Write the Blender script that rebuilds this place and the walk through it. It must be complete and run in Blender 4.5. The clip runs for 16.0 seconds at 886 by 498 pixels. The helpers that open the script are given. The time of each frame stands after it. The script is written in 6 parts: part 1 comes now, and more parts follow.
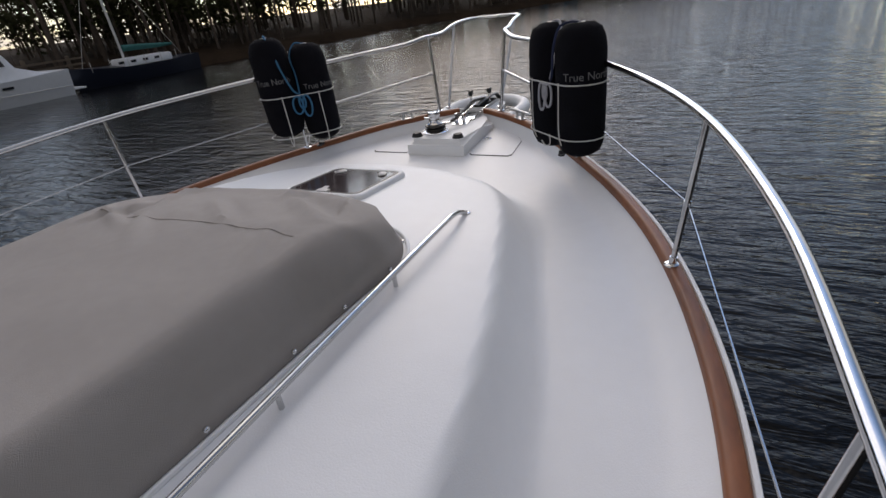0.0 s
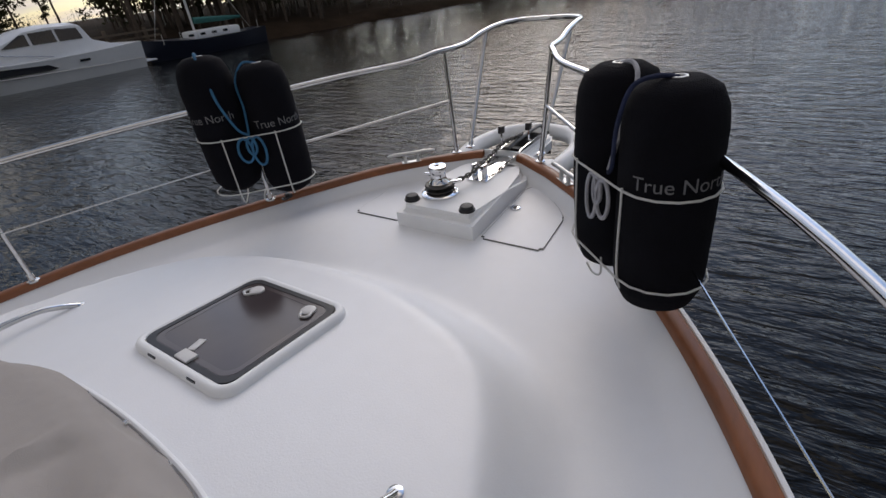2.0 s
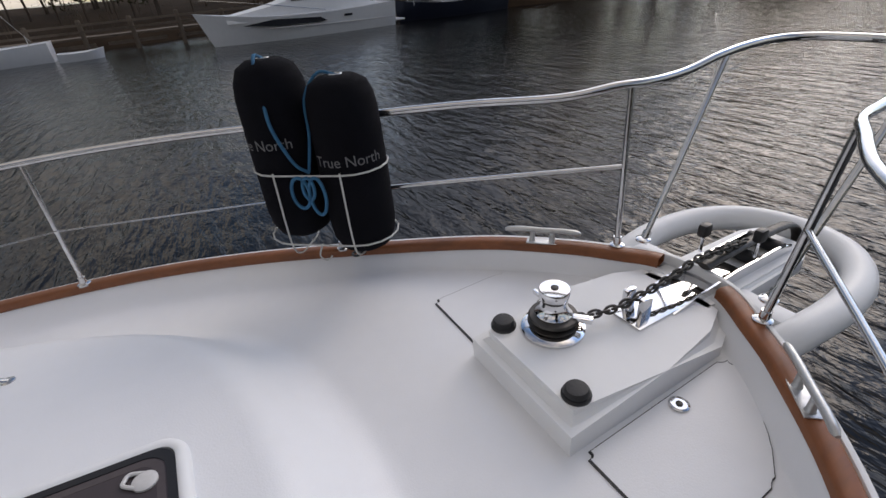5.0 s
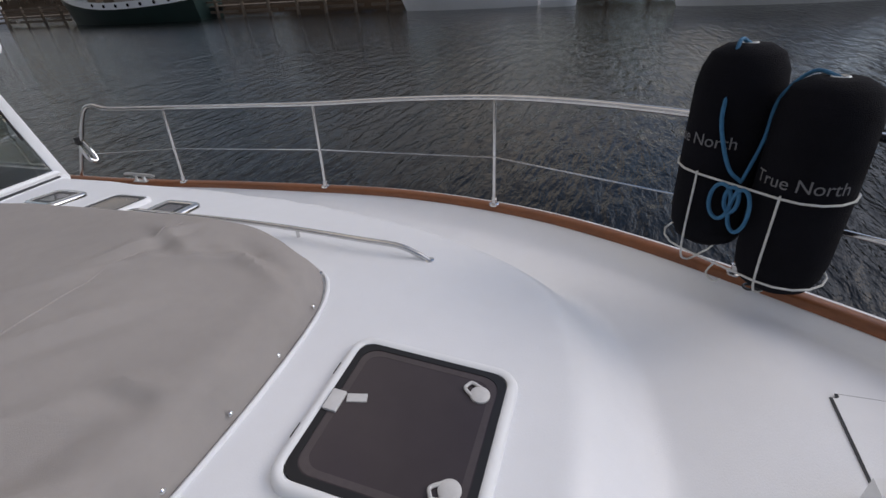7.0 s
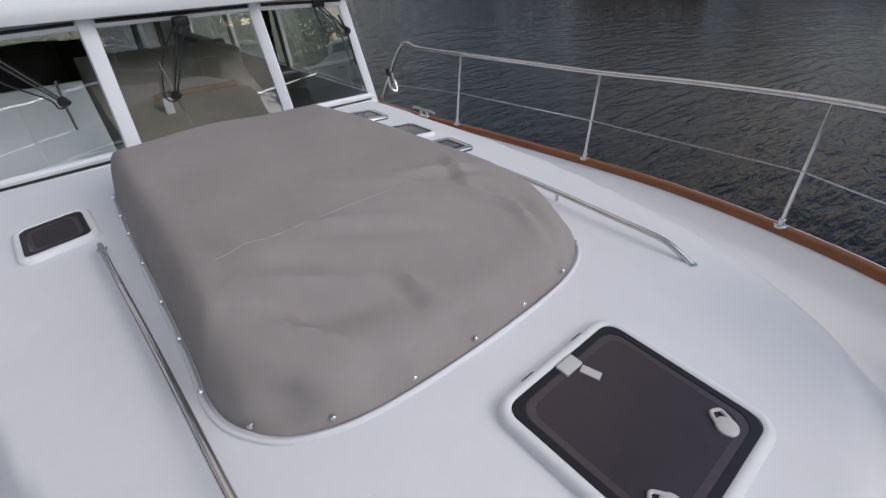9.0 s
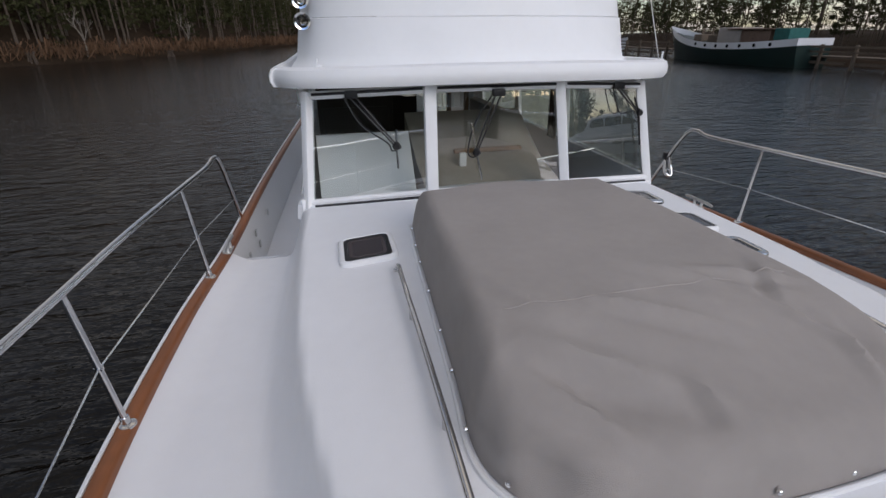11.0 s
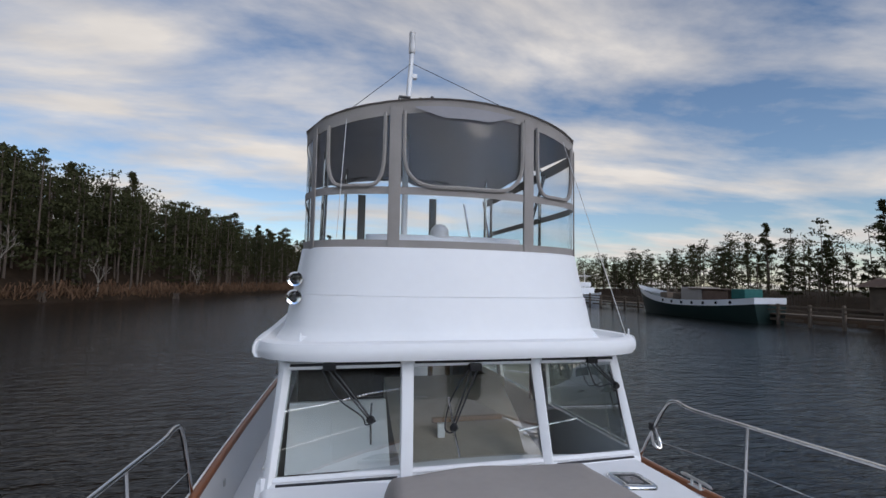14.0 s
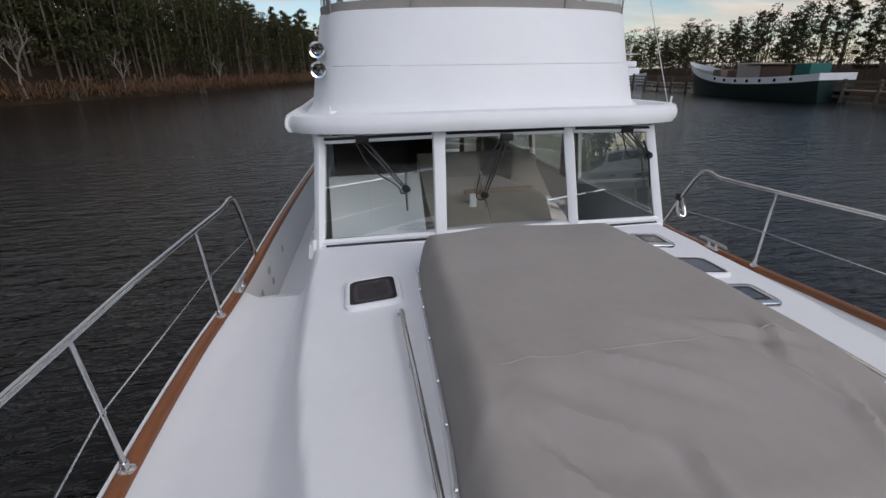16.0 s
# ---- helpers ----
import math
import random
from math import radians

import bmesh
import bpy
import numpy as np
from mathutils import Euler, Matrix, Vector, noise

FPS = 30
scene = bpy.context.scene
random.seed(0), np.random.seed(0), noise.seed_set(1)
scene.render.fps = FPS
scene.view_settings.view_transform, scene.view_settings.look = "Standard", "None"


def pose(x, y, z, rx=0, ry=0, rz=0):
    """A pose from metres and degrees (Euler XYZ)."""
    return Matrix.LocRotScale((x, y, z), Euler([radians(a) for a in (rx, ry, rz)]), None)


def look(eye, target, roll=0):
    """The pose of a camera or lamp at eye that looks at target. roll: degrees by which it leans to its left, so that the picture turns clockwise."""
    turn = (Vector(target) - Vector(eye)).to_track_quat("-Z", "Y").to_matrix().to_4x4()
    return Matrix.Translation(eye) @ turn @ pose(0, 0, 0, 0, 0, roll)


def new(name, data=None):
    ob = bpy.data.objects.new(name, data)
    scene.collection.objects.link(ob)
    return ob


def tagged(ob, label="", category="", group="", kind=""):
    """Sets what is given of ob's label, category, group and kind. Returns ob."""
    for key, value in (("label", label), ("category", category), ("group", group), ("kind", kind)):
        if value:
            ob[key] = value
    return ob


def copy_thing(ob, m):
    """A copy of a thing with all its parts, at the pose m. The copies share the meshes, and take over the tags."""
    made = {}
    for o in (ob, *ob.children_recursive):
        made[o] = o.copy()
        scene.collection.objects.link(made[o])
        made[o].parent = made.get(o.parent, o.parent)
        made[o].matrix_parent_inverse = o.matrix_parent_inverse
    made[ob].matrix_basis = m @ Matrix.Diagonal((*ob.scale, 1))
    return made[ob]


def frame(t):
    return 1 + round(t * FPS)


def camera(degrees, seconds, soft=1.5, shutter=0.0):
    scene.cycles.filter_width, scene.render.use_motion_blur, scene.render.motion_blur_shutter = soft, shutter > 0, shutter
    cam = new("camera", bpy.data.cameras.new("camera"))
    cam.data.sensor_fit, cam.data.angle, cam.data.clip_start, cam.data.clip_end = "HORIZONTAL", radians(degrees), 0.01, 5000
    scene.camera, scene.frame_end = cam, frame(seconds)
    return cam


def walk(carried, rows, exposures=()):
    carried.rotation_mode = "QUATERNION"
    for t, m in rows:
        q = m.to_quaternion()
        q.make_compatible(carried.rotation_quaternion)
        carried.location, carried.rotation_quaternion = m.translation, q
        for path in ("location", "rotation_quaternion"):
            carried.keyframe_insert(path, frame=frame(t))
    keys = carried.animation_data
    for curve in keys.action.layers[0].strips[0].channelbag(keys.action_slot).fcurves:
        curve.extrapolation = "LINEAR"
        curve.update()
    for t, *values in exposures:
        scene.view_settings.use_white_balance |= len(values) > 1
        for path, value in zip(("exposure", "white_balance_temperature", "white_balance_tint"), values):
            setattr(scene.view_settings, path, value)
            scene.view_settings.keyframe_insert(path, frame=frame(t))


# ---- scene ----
cam = camera(86.3, 16.0, shutter=0.0)
PATH = [
    (0, (1.815, -4.245, 1.411), (0.977, -2.693, 0.467), -7.1),
    (0.5, (1.72, -3.856, 1.457), (0.87, -2.274, 0.576), -5.7),
    (1, (1.665, -3.471, 1.439), (0.84, -1.882, 0.548), -6.5),
    (1.5, (1.615, -3.119, 1.489), (0.629, -1.677, 0.515), -7.6),
    (2, (1.476, -2.724, 1.507), (0.442, -1.334, 0.507), -7.0),
    (2.5, (1.395, -2.309, 1.497), (0.3, -0.98, 0.478), -7.6),
    (3, (1.261, -1.988, 1.501), (0.071, -0.785, 0.435), -8.7),
    (5.5, (0.87, -1.49, 1.511), (-0.693, -0.785, 0.481), -3.6),
    (6, (0.849, -1.566, 1.517), (-0.772, -1.079, 0.451), -2.8),
    (6.5, (0.812, -1.59, 1.564), (-0.866, -1.807, 0.496), -3.9),
    (7, (0.798, -1.596, 1.57), (-0.809, -2.184, 0.535), -4.4),
    (7.5, (0.817, -1.607, 1.566), (-0.681, -2.43, 0.527), -3.0),
    (8, (0.854, -1.629, 1.56), (-0.508, -2.626, 0.487), -1.3),
    (8.5, (0.898, -1.7, 1.571), (-0.334, -2.833, 0.476), -1.7),
    (9, (0.929, -1.755, 1.563), (-0.171, -3.02, 0.472), -1.7),
    (9.5, (0.979, -1.804, 1.576), (0.03, -3.18, 0.477), -0.9),
    (10, (1.05, -1.848, 1.57), (0.315, -3.397, 0.542), -1.3),
    (12.5, (1.203, -1.905, 1.683), (0.962, -3.836, 1.222), 1.0),
    (13, (1.197, -1.884, 1.739), (0.826, -3.833, 1.481), 1.7),
    (13.5, (1.145, -1.907, 1.779), (0.69, -3.855, 1.774), 1.1),
    (14, (1.075, -1.911, 1.792), (0.592, -3.847, 1.933), 1.0),
    (14.5, (1.045, -1.88, 1.783), (0.57, -3.823, 1.79), 0.3),
    (15, (1.031, -1.867, 1.749), (0.575, -3.804, 1.543), 0.0),
    (15.5, (1.056, -1.888, 1.686), (0.661, -3.781, 1.177), -0.4),
    (16, (1.072, -1.893, 1.66), (0.74, -3.731, 0.945), -0.8),
]
EXPOSURES = [(0, -0.1, 7700, 14), (3.0, -0.05, 7700, 14), (5.5, 0.1, 7700, 14), (9.0, 0.08, 7500, 14), (10.0, 0.05, 7500, 14), (12.5, -0.02, 7300, 13), (13.5, 0.0, 6850, 12), (14.5, 0.0, 6850, 12), (16.0, -0.02, 7450, 13)]
walk(cam, [(t, look(eye, target, roll)) for t, eye, target, roll in PATH], EXPOSURES)


# ---- world and sun ----
world = bpy.data.worlds.new("sky")
scene.world = world
world.use_nodes = True
wn, wl = world.node_tree.nodes, world.node_tree.links
wn.clear()
sky = wn.new("ShaderNodeTexSky")
sky.sky_type = "NISHITA"
sky.sun_disc = False
SUN_EL, SUN_AZ = 30.0, 24.0          # degrees up; degrees to port of the bow
sky.sun_elevation = radians(SUN_EL)
sky.sun_rotation = radians(-SUN_AZ)
sky.air_density, sky.dust_density, sky.ozone_density = 1.0, 0.3, 4.0
coord = wn.new("ShaderNodeTexCoord")
sep = wn.new("ShaderNodeSeparateXYZ")
wl.new(coord.outputs["Generated"], sep.inputs[0])
lift = wn.new("ShaderNodeMath")
lift.operation = "MAXIMUM"
lift.inputs[1].default_value = 0.0
wl.new(sep.outputs["Z"], lift.inputs[0])
lift2 = wn.new("ShaderNodeMath")
lift2.operation = "ADD"
lift2.inputs[1].default_value = 0.12
wl.new(lift.outputs[0], lift2.inputs[0])
plane = wn.new("ShaderNodeVectorMath")
plane.operation = "DIVIDE"
comb = wn.new("ShaderNodeCombineXYZ")
for k in range(3):
    wl.new(lift2.outputs[0], comb.inputs[k])
wl.new(coord.outputs["Generated"], plane.inputs[0])
wl.new(comb.outputs[0], plane.inputs[1])
flat = wn.new("ShaderNodeMapping")
flat.inputs["Scale"].default_value = (0.62, 1.15, 0.0)
flat.inputs["Location"].default_value = (1.3, 0.4, 0.0)
flat.inputs["Rotation"].default_value = (0, 0, 0.35)
wl.new(plane.outputs[0], flat.inputs["Vector"])
cloud = wn.new("ShaderNodeTexNoise")
cloud.inputs["Scale"].default_value = 1.0
cloud.inputs["Detail"].default_value = 9.0
cloud.inputs["Roughness"].default_value = 0.56
cloud.inputs["Distortion"].default_value = 0.25
wl.new(flat.outputs[0], cloud.inputs["Vector"])
cover_ramp = wn.new("ShaderNodeValToRGB")
cover_ramp.color_ramp.elements[0].position = 0.42
cover_ramp.color_ramp.elements[1].position = 0.62
wl.new(cloud.outputs["Fac"], cover_ramp.inputs[0])
cloud2 = wn.new("ShaderNodeTexNoise")
cloud2.inputs["Scale"].default_value = 2.6
cloud2.inputs["Detail"].default_value = 6.0
wl.new(flat.outputs[0], cloud2.inputs["Vector"])
tone = wn.new("ShaderNodeValToRGB")
tone.color_ramp.elements[0].position, tone.color_ramp.elements[0].color = 0.3, (5.0, 5.0, 5.1, 1)
tone.color_ramp.elements[1].position, tone.color_ramp.elements[1].color = 0.7, (6.6, 6.5, 6.4, 1)
wl.new(cloud2.outputs["Fac"], tone.inputs[0])
mixer = wn.new("ShaderNodeMixRGB")
wl.new(cover_ramp.outputs[0], mixer.inputs[0])
wl.new(sky.outputs[0], mixer.inputs[1])
wl.new(tone.outputs[0], mixer.inputs[2])
back = wn.new("ShaderNodeBackground")
back.inputs["Strength"].default_value = 0.118
# clouds towards the sun are brighter
sdir = wn.new("ShaderNodeVectorMath")
sdir.operation = "DOT_PRODUCT"
sdir.inputs[1].default_value = (-math.sin(radians(SUN_AZ)) * math.cos(radians(SUN_EL)), math.cos(radians(SUN_AZ)) * math.cos(radians(SUN_EL)), math.sin(radians(SUN_EL)))
wl.new(coord.outputs["Generated"], sdir.inputs[0])
glow = wn.new("ShaderNodeMapRange")
glow.interpolation_type = "SMOOTHSTEP"
for key, value in (("From Min", 0.55), ("From Max", 1.0), ("To Min", 1.0), ("To Max", 3.2)):
    glow.inputs[key].default_value = value
wl.new(sdir.outputs["Value"], glow.inputs["Value"])
lit = wn.new("ShaderNodeVectorMath")
lit.operation = "SCALE"
wl.new(mixer.outputs[0], lit.inputs[0])
wl.new(glow.outputs[0], lit.inputs["Scale"])
wl.new(lit.outputs[0], back.inputs[0])
wout = wn.new("ShaderNodeOutputWorld")
wl.new(back.outputs[0], wout.inputs[0])

sun = new("sun", bpy.data.lights.new("sun", "SUN"))
sun.data.energy, sun.data.angle, sun.data.color = 0.66, radians(25), (1.0, 0.93, 0.84)
_el, _az = radians(SUN_EL), radians(SUN_AZ)
sun.matrix_world = look((0, 0, 30), (30 * math.sin(_az) * math.cos(_el), -30 * math.cos(_az) * math.cos(_el), 30 - 30 * math.sin(_el)))


# ---- materials ----
def mat(name, col, rough=0.5, metal=0.0, var=0.0, scale=6.0, bump=0.0, bscale=60.0, col2=None, spec=0.5, coat=0.0,
        trans=0.0, ior=1.45, alpha=1.0, stretch=(1, 1, 1), rvar=0.0, objvar=0.0):
    """A procedural surface: colour varied at two scales, roughness varied, fine relief."""
    m = bpy.data.materials.new(name)
    m.use_nodes = True
    n, l = m.node_tree.nodes, m.node_tree.links
    p = n["Principled BSDF"]
    p.inputs["Base Color"].default_value = (*col, 1)
    p.inputs["Roughness"].default_value = rough
    p.inputs["Metallic"].default_value = metal
    p.inputs["Specular IOR Level"].default_value = spec
    p.inputs["Coat Weight"].default_value = coat
    p.inputs["Transmission Weight"].default_value = trans
    p.inputs["IOR"].default_value = ior
    p.inputs["Alpha"].default_value = alpha
    tc = n.new("ShaderNodeTexCoord")
    mp = n.new("ShaderNodeMapping")
    mp.inputs["Scale"].default_value = stretch
    l.new(tc.outputs["Object"], mp.inputs["Vector"])
    if var > 0:
        big = n.new("ShaderNodeTexNoise")
        big.inputs["Scale"].default_value, big.inputs["Detail"].default_value = scale, 5
        small = n.new("ShaderNodeTexNoise")
        small.inputs["Scale"].default_value, small.inputs["Detail"].default_value = scale * 9, 4
        l.new(mp.outputs[0], big.inputs["Vector"])
        l.new(mp.outputs[0], small.inputs["Vector"])
        add = n.new("ShaderNodeMath")
        add.operation = "MULTIPLY_ADD"
        add.inputs[1].default_value = 0.45
        l.new(small.outputs["Fac"], add.inputs[0])
        l.new(big.outputs["Fac"], add.inputs[2])
        last = add
        if objvar > 0:
            oi = n.new("ShaderNodeObjectInfo")
            add2 = n.new("ShaderNodeMath")
            add2.operation = "MULTIPLY_ADD"
            add2.inputs[1].default_value = objvar
            l.new(oi.outputs["Random"], add2.inputs[0])
            l.new(add.outputs[0], add2.inputs[2])
            last = add2
        ramp = n.new("ShaderNodeValToRGB")
        ramp.color_ramp.elements[0].position = 0.45
        ramp.color_ramp.elements[1].position = 1.0
        c2 = col2 or tuple(c * (1 - var) for c in col)
        ramp.color_ramp.elements[0].color = (*c2, 1)
        ramp.color_ramp.elements[1].color = (*col, 1)
        l.new(last.outputs[0], ramp.inputs[0])
        l.new(ramp.outputs[0], p.inputs["Base Color"])
        if rvar > 0:
            rr = n.new("ShaderNodeMapRange")
            rr.inputs["To Min"].default_value = max(0.0, rough - rvar)
            rr.inputs["To Max"].default_value = rough + rvar
            l.new(big.outputs["Fac"], rr.inputs[0])
            l.new(rr.outputs[0], p.inputs["Roughness"])
    if bump > 0:
        bn = n.new("ShaderNodeTexNoise")
        bn.inputs["Scale"].default_value, bn.inputs["Detail"].default_value = bscale, 6
        l.new(mp.outputs[0], bn.inputs["Vector"])
        bp = n.new("ShaderNodeBump")
        bp.inputs["Strength"].default_value, bp.inputs["Distance"].default_value = bump, 0.01
        l.new(bn.outputs["Fac"], bp.inputs["Height"])
        l.new(bp.outputs[0], p.inputs["Normal"])
    return m


GELCOAT = mat("white_gelcoat", (0.77, 0.78, 0.785), 0.48, var=0.05, scale=1.6, bump=0.05, bscale=40, rvar=0.08, spec=0.35)
GELDECK = mat("white_deck_gelcoat", (0.775, 0.785, 0.80), 0.42, var=0.06, scale=1.3, bump=0.10, bscale=180, rvar=0.08)
WHITE = mat("white_paint", (0.78, 0.79, 0.80), 0.35, var=0.05, scale=4)
TEAK = mat("varnished_teak", (0.27, 0.088, 0.029), 0.48, var=0.5, scale=5, bump=0.15, bscale=30, coat=0.05, stretch=(1, 0.25, 1), rvar=0.1)
STEEL = mat("stainless_steel", (0.62, 0.62, 0.62), 0.14, metal=1.0, var=0.15, scale=12, rvar=0.06)
CHROME = mat("chrome", (0.75, 0.75, 0.76), 0.07, metal=1.0, var=0.1, scale=20)
ALLOY = mat("cast_alloy", (0.55, 0.55, 0.54), 0.38, metal=0.8, var=0.2, scale=20, bump=0.1)
CANVAS = mat("taupe_canvas", (0.34, 0.312, 0.292), 0.85, var=0.14, scale=2.2, bump=0.35, bscale=420)
CANVAS_DARK = mat("grey_canvas_lining", (0.31, 0.30, 0.315), 0.9, var=0.15, scale=3, bump=0.15, bscale=500)
TRIM = mat("taupe_binding", (0.30, 0.275, 0.255), 0.8, var=0.15, scale=5, bump=0.3, bscale=300)
FLEECE = mat("black_fleece", (0.006, 0.006, 0.009), 0.95, var=0.4, scale=8, bump=0.6, bscale=260, spec=0.15)
ROPE_WHITE = mat("white_cord", (0.62, 0.62, 0.60), 0.7, var=0.2, scale=30, bump=0.5, bscale=300)
ROPE_BLUE = mat("blue_braided_rope", (0.03, 0.17, 0.32), 0.75, var=0.35, scale=40, bump=0.6, bscale=300)
ROPE_NAVY = mat("navy_braided_rope", (0.012, 0.022, 0.07), 0.75, var=0.35, scale=40, bump=0.6, bscale=300)
ROPE_GREY = mat("grey_braided_rope", (0.42, 0.42, 0.45), 0.8, var=0.3, scale=40, bump=0.6, bscale=300)
RUBBER = mat("black_rubber", (0.018, 0.018, 0.02), 0.55, var=0.3, scale=15, bump=0.2, bscale=90)
CHAIN = mat("dark_chain_steel", (0.10, 0.095, 0.09), 0.5, metal=0.9, var=0.4, scale=30, bump=0.2)
BLACK = mat("black_plastic", (0.012, 0.012, 0.014), 0.4, var=0.2, scale=10)
GREYPLASTIC = mat("light_grey_plastic", (0.60, 0.59, 0.58), 0.4, var=0.15, scale=15)
ACRYLIC = mat("smoked_acrylic", (0.060, 0.047, 0.049), 0.12, var=0.25, scale=1.5, spec=0.6)
LINING = mat("smoked_hatch_lining", (0.085, 0.069, 0.069), 0.14, var=0.25, scale=6, spec=0.6)
ACRYLIC_BLUE = mat("dark_blue_acrylic", (0.02, 0.028, 0.05), 0.06, var=0.25, scale=2.5, spec=0.6)
LETTER = mat("grey_lettering", (0.16, 0.16, 0.17), 0.8, var=0.2, scale=30)
HULLWHITE = mat("white_hull_paint", (0.70, 0.72, 0.75), 0.3, var=0.12, scale=0.6)
HULLGREEN = mat("dark_green_hull_paint", (0.012, 0.03, 0.028), 0.35, var=0.3, scale=0.5)
HULLBLUE = mat("dark_blue_hull_paint", (0.012, 0.016, 0.03), 0.35, var=0.3, scale=0.5)
DARKGLASS = mat("dark_window_glass", (0.01, 0.012, 0.02), 0.08, var=0.2, scale=1.0)
TIMBER = mat("weathered_timber", (0.13, 0.10, 0.075), 0.85, var=0.5, scale=1.5, bump=0.4, bscale=12, objvar=0.3)
WOOD = mat("light_interior_wood", (0.30, 0.17, 0.08), 0.45, var=0.35, scale=4, stretch=(0.2, 1, 1), bump=0.05)
# dark brown with the dimness of the saloon put into the colour
SHADED_BROWN = mat("shaded_dark_joinery", (0.035, 0.022, 0.016), 0.5, var=0.4, scale=4, stretch=(1, 1, 0.2))
FABRIC = mat("cream_upholstery", (0.42, 0.37, 0.31), 0.85, var=0.2, scale=6, bump=0.2, bscale=200)
TEAL = mat("teal_canvas", (0.02, 0.13, 0.12), 0.85, var=0.3, scale=3, bump=0.3, bscale=80)
EARTH = mat("leaf_litter_earth", (0.04, 0.027, 0.018), 0.95, var=0.5, scale=0.5, spec=0.05, bump=0.5, bscale=2.5)
BARK = mat("pine_bark", (0.075, 0.055, 0.042), 0.9, var=0.5, scale=2.0, bump=0.6, bscale=14, objvar=0.3)
PALEBARK = mat("pale_bare_bark", (0.22, 0.19, 0.16), 0.9, var=0.4, scale=2.0, bump=0.4, bscale=14)
NEEDLES = mat("pine_needles", (0.041, 0.043, 0.020), 0.9, var=0.6, scale=0.35, spec=0.05, objvar=0.35)
BRUSH = mat("dry_brush", (0.13, 0.075, 0.045), 0.9, var=0.5, scale=0.5, spec=0.1)
SHED = mat("rusty_tin", (0.20, 0.13, 0.10), 0.7, var=0.5, scale=0.8, bump=0.2, bscale=8)


def clear_mat(name, tint, mix_clear, rough=0.03, gloss=0.05):
    """Thin clear sheet: mostly see-through with a glossy face."""
    m = bpy.data.materials.new(name)
    m.use_nodes = True
    n, l = m.node_tree.nodes, m.node_tree.links
    n.clear()
    o = n.new("ShaderNodeOutputMaterial")
    t = n.new("ShaderNodeBsdfTransparent")
    t.inputs[0].default_value = (*tint, 1)
    g = n.new("ShaderNodeBsdfGlossy")
    g.inputs["Roughness"].default_value = rough
    lw = n.new("ShaderNodeLayerWeight")
    pw = n.new("ShaderNodeMath")
    pw.operation = "POWER"
    pw.inputs[1].default_value = 4.0
    l.new(lw.outputs["Facing"], pw.inputs[0])
    f = n.new("ShaderNodeMath")
    f.operation = "MULTIPLY_ADD"
    f.inputs[1].default_value, f.inputs[2].default_value = 0.8, gloss
    l.new(pw.outputs[0], f.inputs[0])
    nz = n.new("ShaderNodeTexNoise")
    nz.inputs["Scale"].default_value = 3.0
    bp = n.new("ShaderNodeBump")
    bp.inputs["Strength"].default_value, bp.inputs["Distance"].default_value = mix_clear, 0.02
    l.new(nz.outputs["Fac"], bp.inputs["Height"])
    l.new(bp.outputs[0], g.inputs["Normal"])
    mx = n.new("ShaderNodeMixShader")
    l.new(f.outputs[0], mx.inputs[0])
    l.new(t.outputs[0], mx.inputs[1])
    l.new(g.outputs[0], mx.inputs[2])
    l.new(mx.outputs[0], o.inputs[0])
    return m


GLASS = clear_mat("window_glass", (0.84, 0.90, 0.89), 0.02, 0.012, 0.26)
VINYL = clear_mat("clear_vinyl", (0.90, 0.92, 0.94), 0.05, 0.08, 0.03)

# Water: dark, glossy, with ripples at three sizes.
WATER = bpy.data.materials.new("river_water")
WATER.use_nodes = True
_n, _l = WATER.node_tree.nodes, WATER.node_tree.links
_p = _n["Principled BSDF"]
_p.inputs["Base Color"].default_value = (0.005, 0.005, 0.005, 1)
_p.inputs["Roughness"].default_value = 0.05
_p.inputs["IOR"].default_value = 1.333
_p.inputs["Specular IOR Level"].default_value = 0.28
_tc = _n.new("ShaderNodeTexCoord")
_prev = None
for _sc, _rot, _st, _dist, _det in ((0.40, 0.5, (1.0, 2.6, 1), 0.075, 2), (1.15, 0.25, (1.0, 3.4, 1), 0.090, 4), (3.4, 0.0, (1.0, 3.0, 1), 0.030, 3)):
    _mp = _n.new("ShaderNodeMapping")
    _mp.inputs["Rotation"].default_value = (0, 0, _rot)
    _mp.inputs["Scale"].default_value = _st
    _l.new(_tc.outputs["Object"], _mp.inputs["Vector"])
    _nz = _n.new("ShaderNodeTexNoise")
    _nz.inputs["Scale"].default_value, _nz.inputs["Detail"].default_value = _sc, _det
    _nz.inputs["Distortion"].default_value = 0.4
    _l.new(_mp.outputs[0], _nz.inputs["Vector"])
    _bp = _n.new("ShaderNodeBump")
    _bp.inputs["Strength"].default_value, _bp.inputs["Distance"].default_value = 0.75, _dist
    _l.new(_nz.outputs["Fac"], _bp.inputs["Height"])
    if _prev:
        _l.new(_prev.outputs[0], _bp.inputs["Normal"])
    _prev = _bp
_l.new(_prev.outputs[0], _p.inputs["Normal"])


# ---- mesh helpers ----
def root_of(ob):
    while ob.parent:
        ob = ob.parent
    return ob


def thing(name, loc, label, category, group="", kind=""):
    ob = new(name)
    ob.empty_display_size = 0.1
    ob.location = loc
    return tagged(ob, label, category, group, kind)


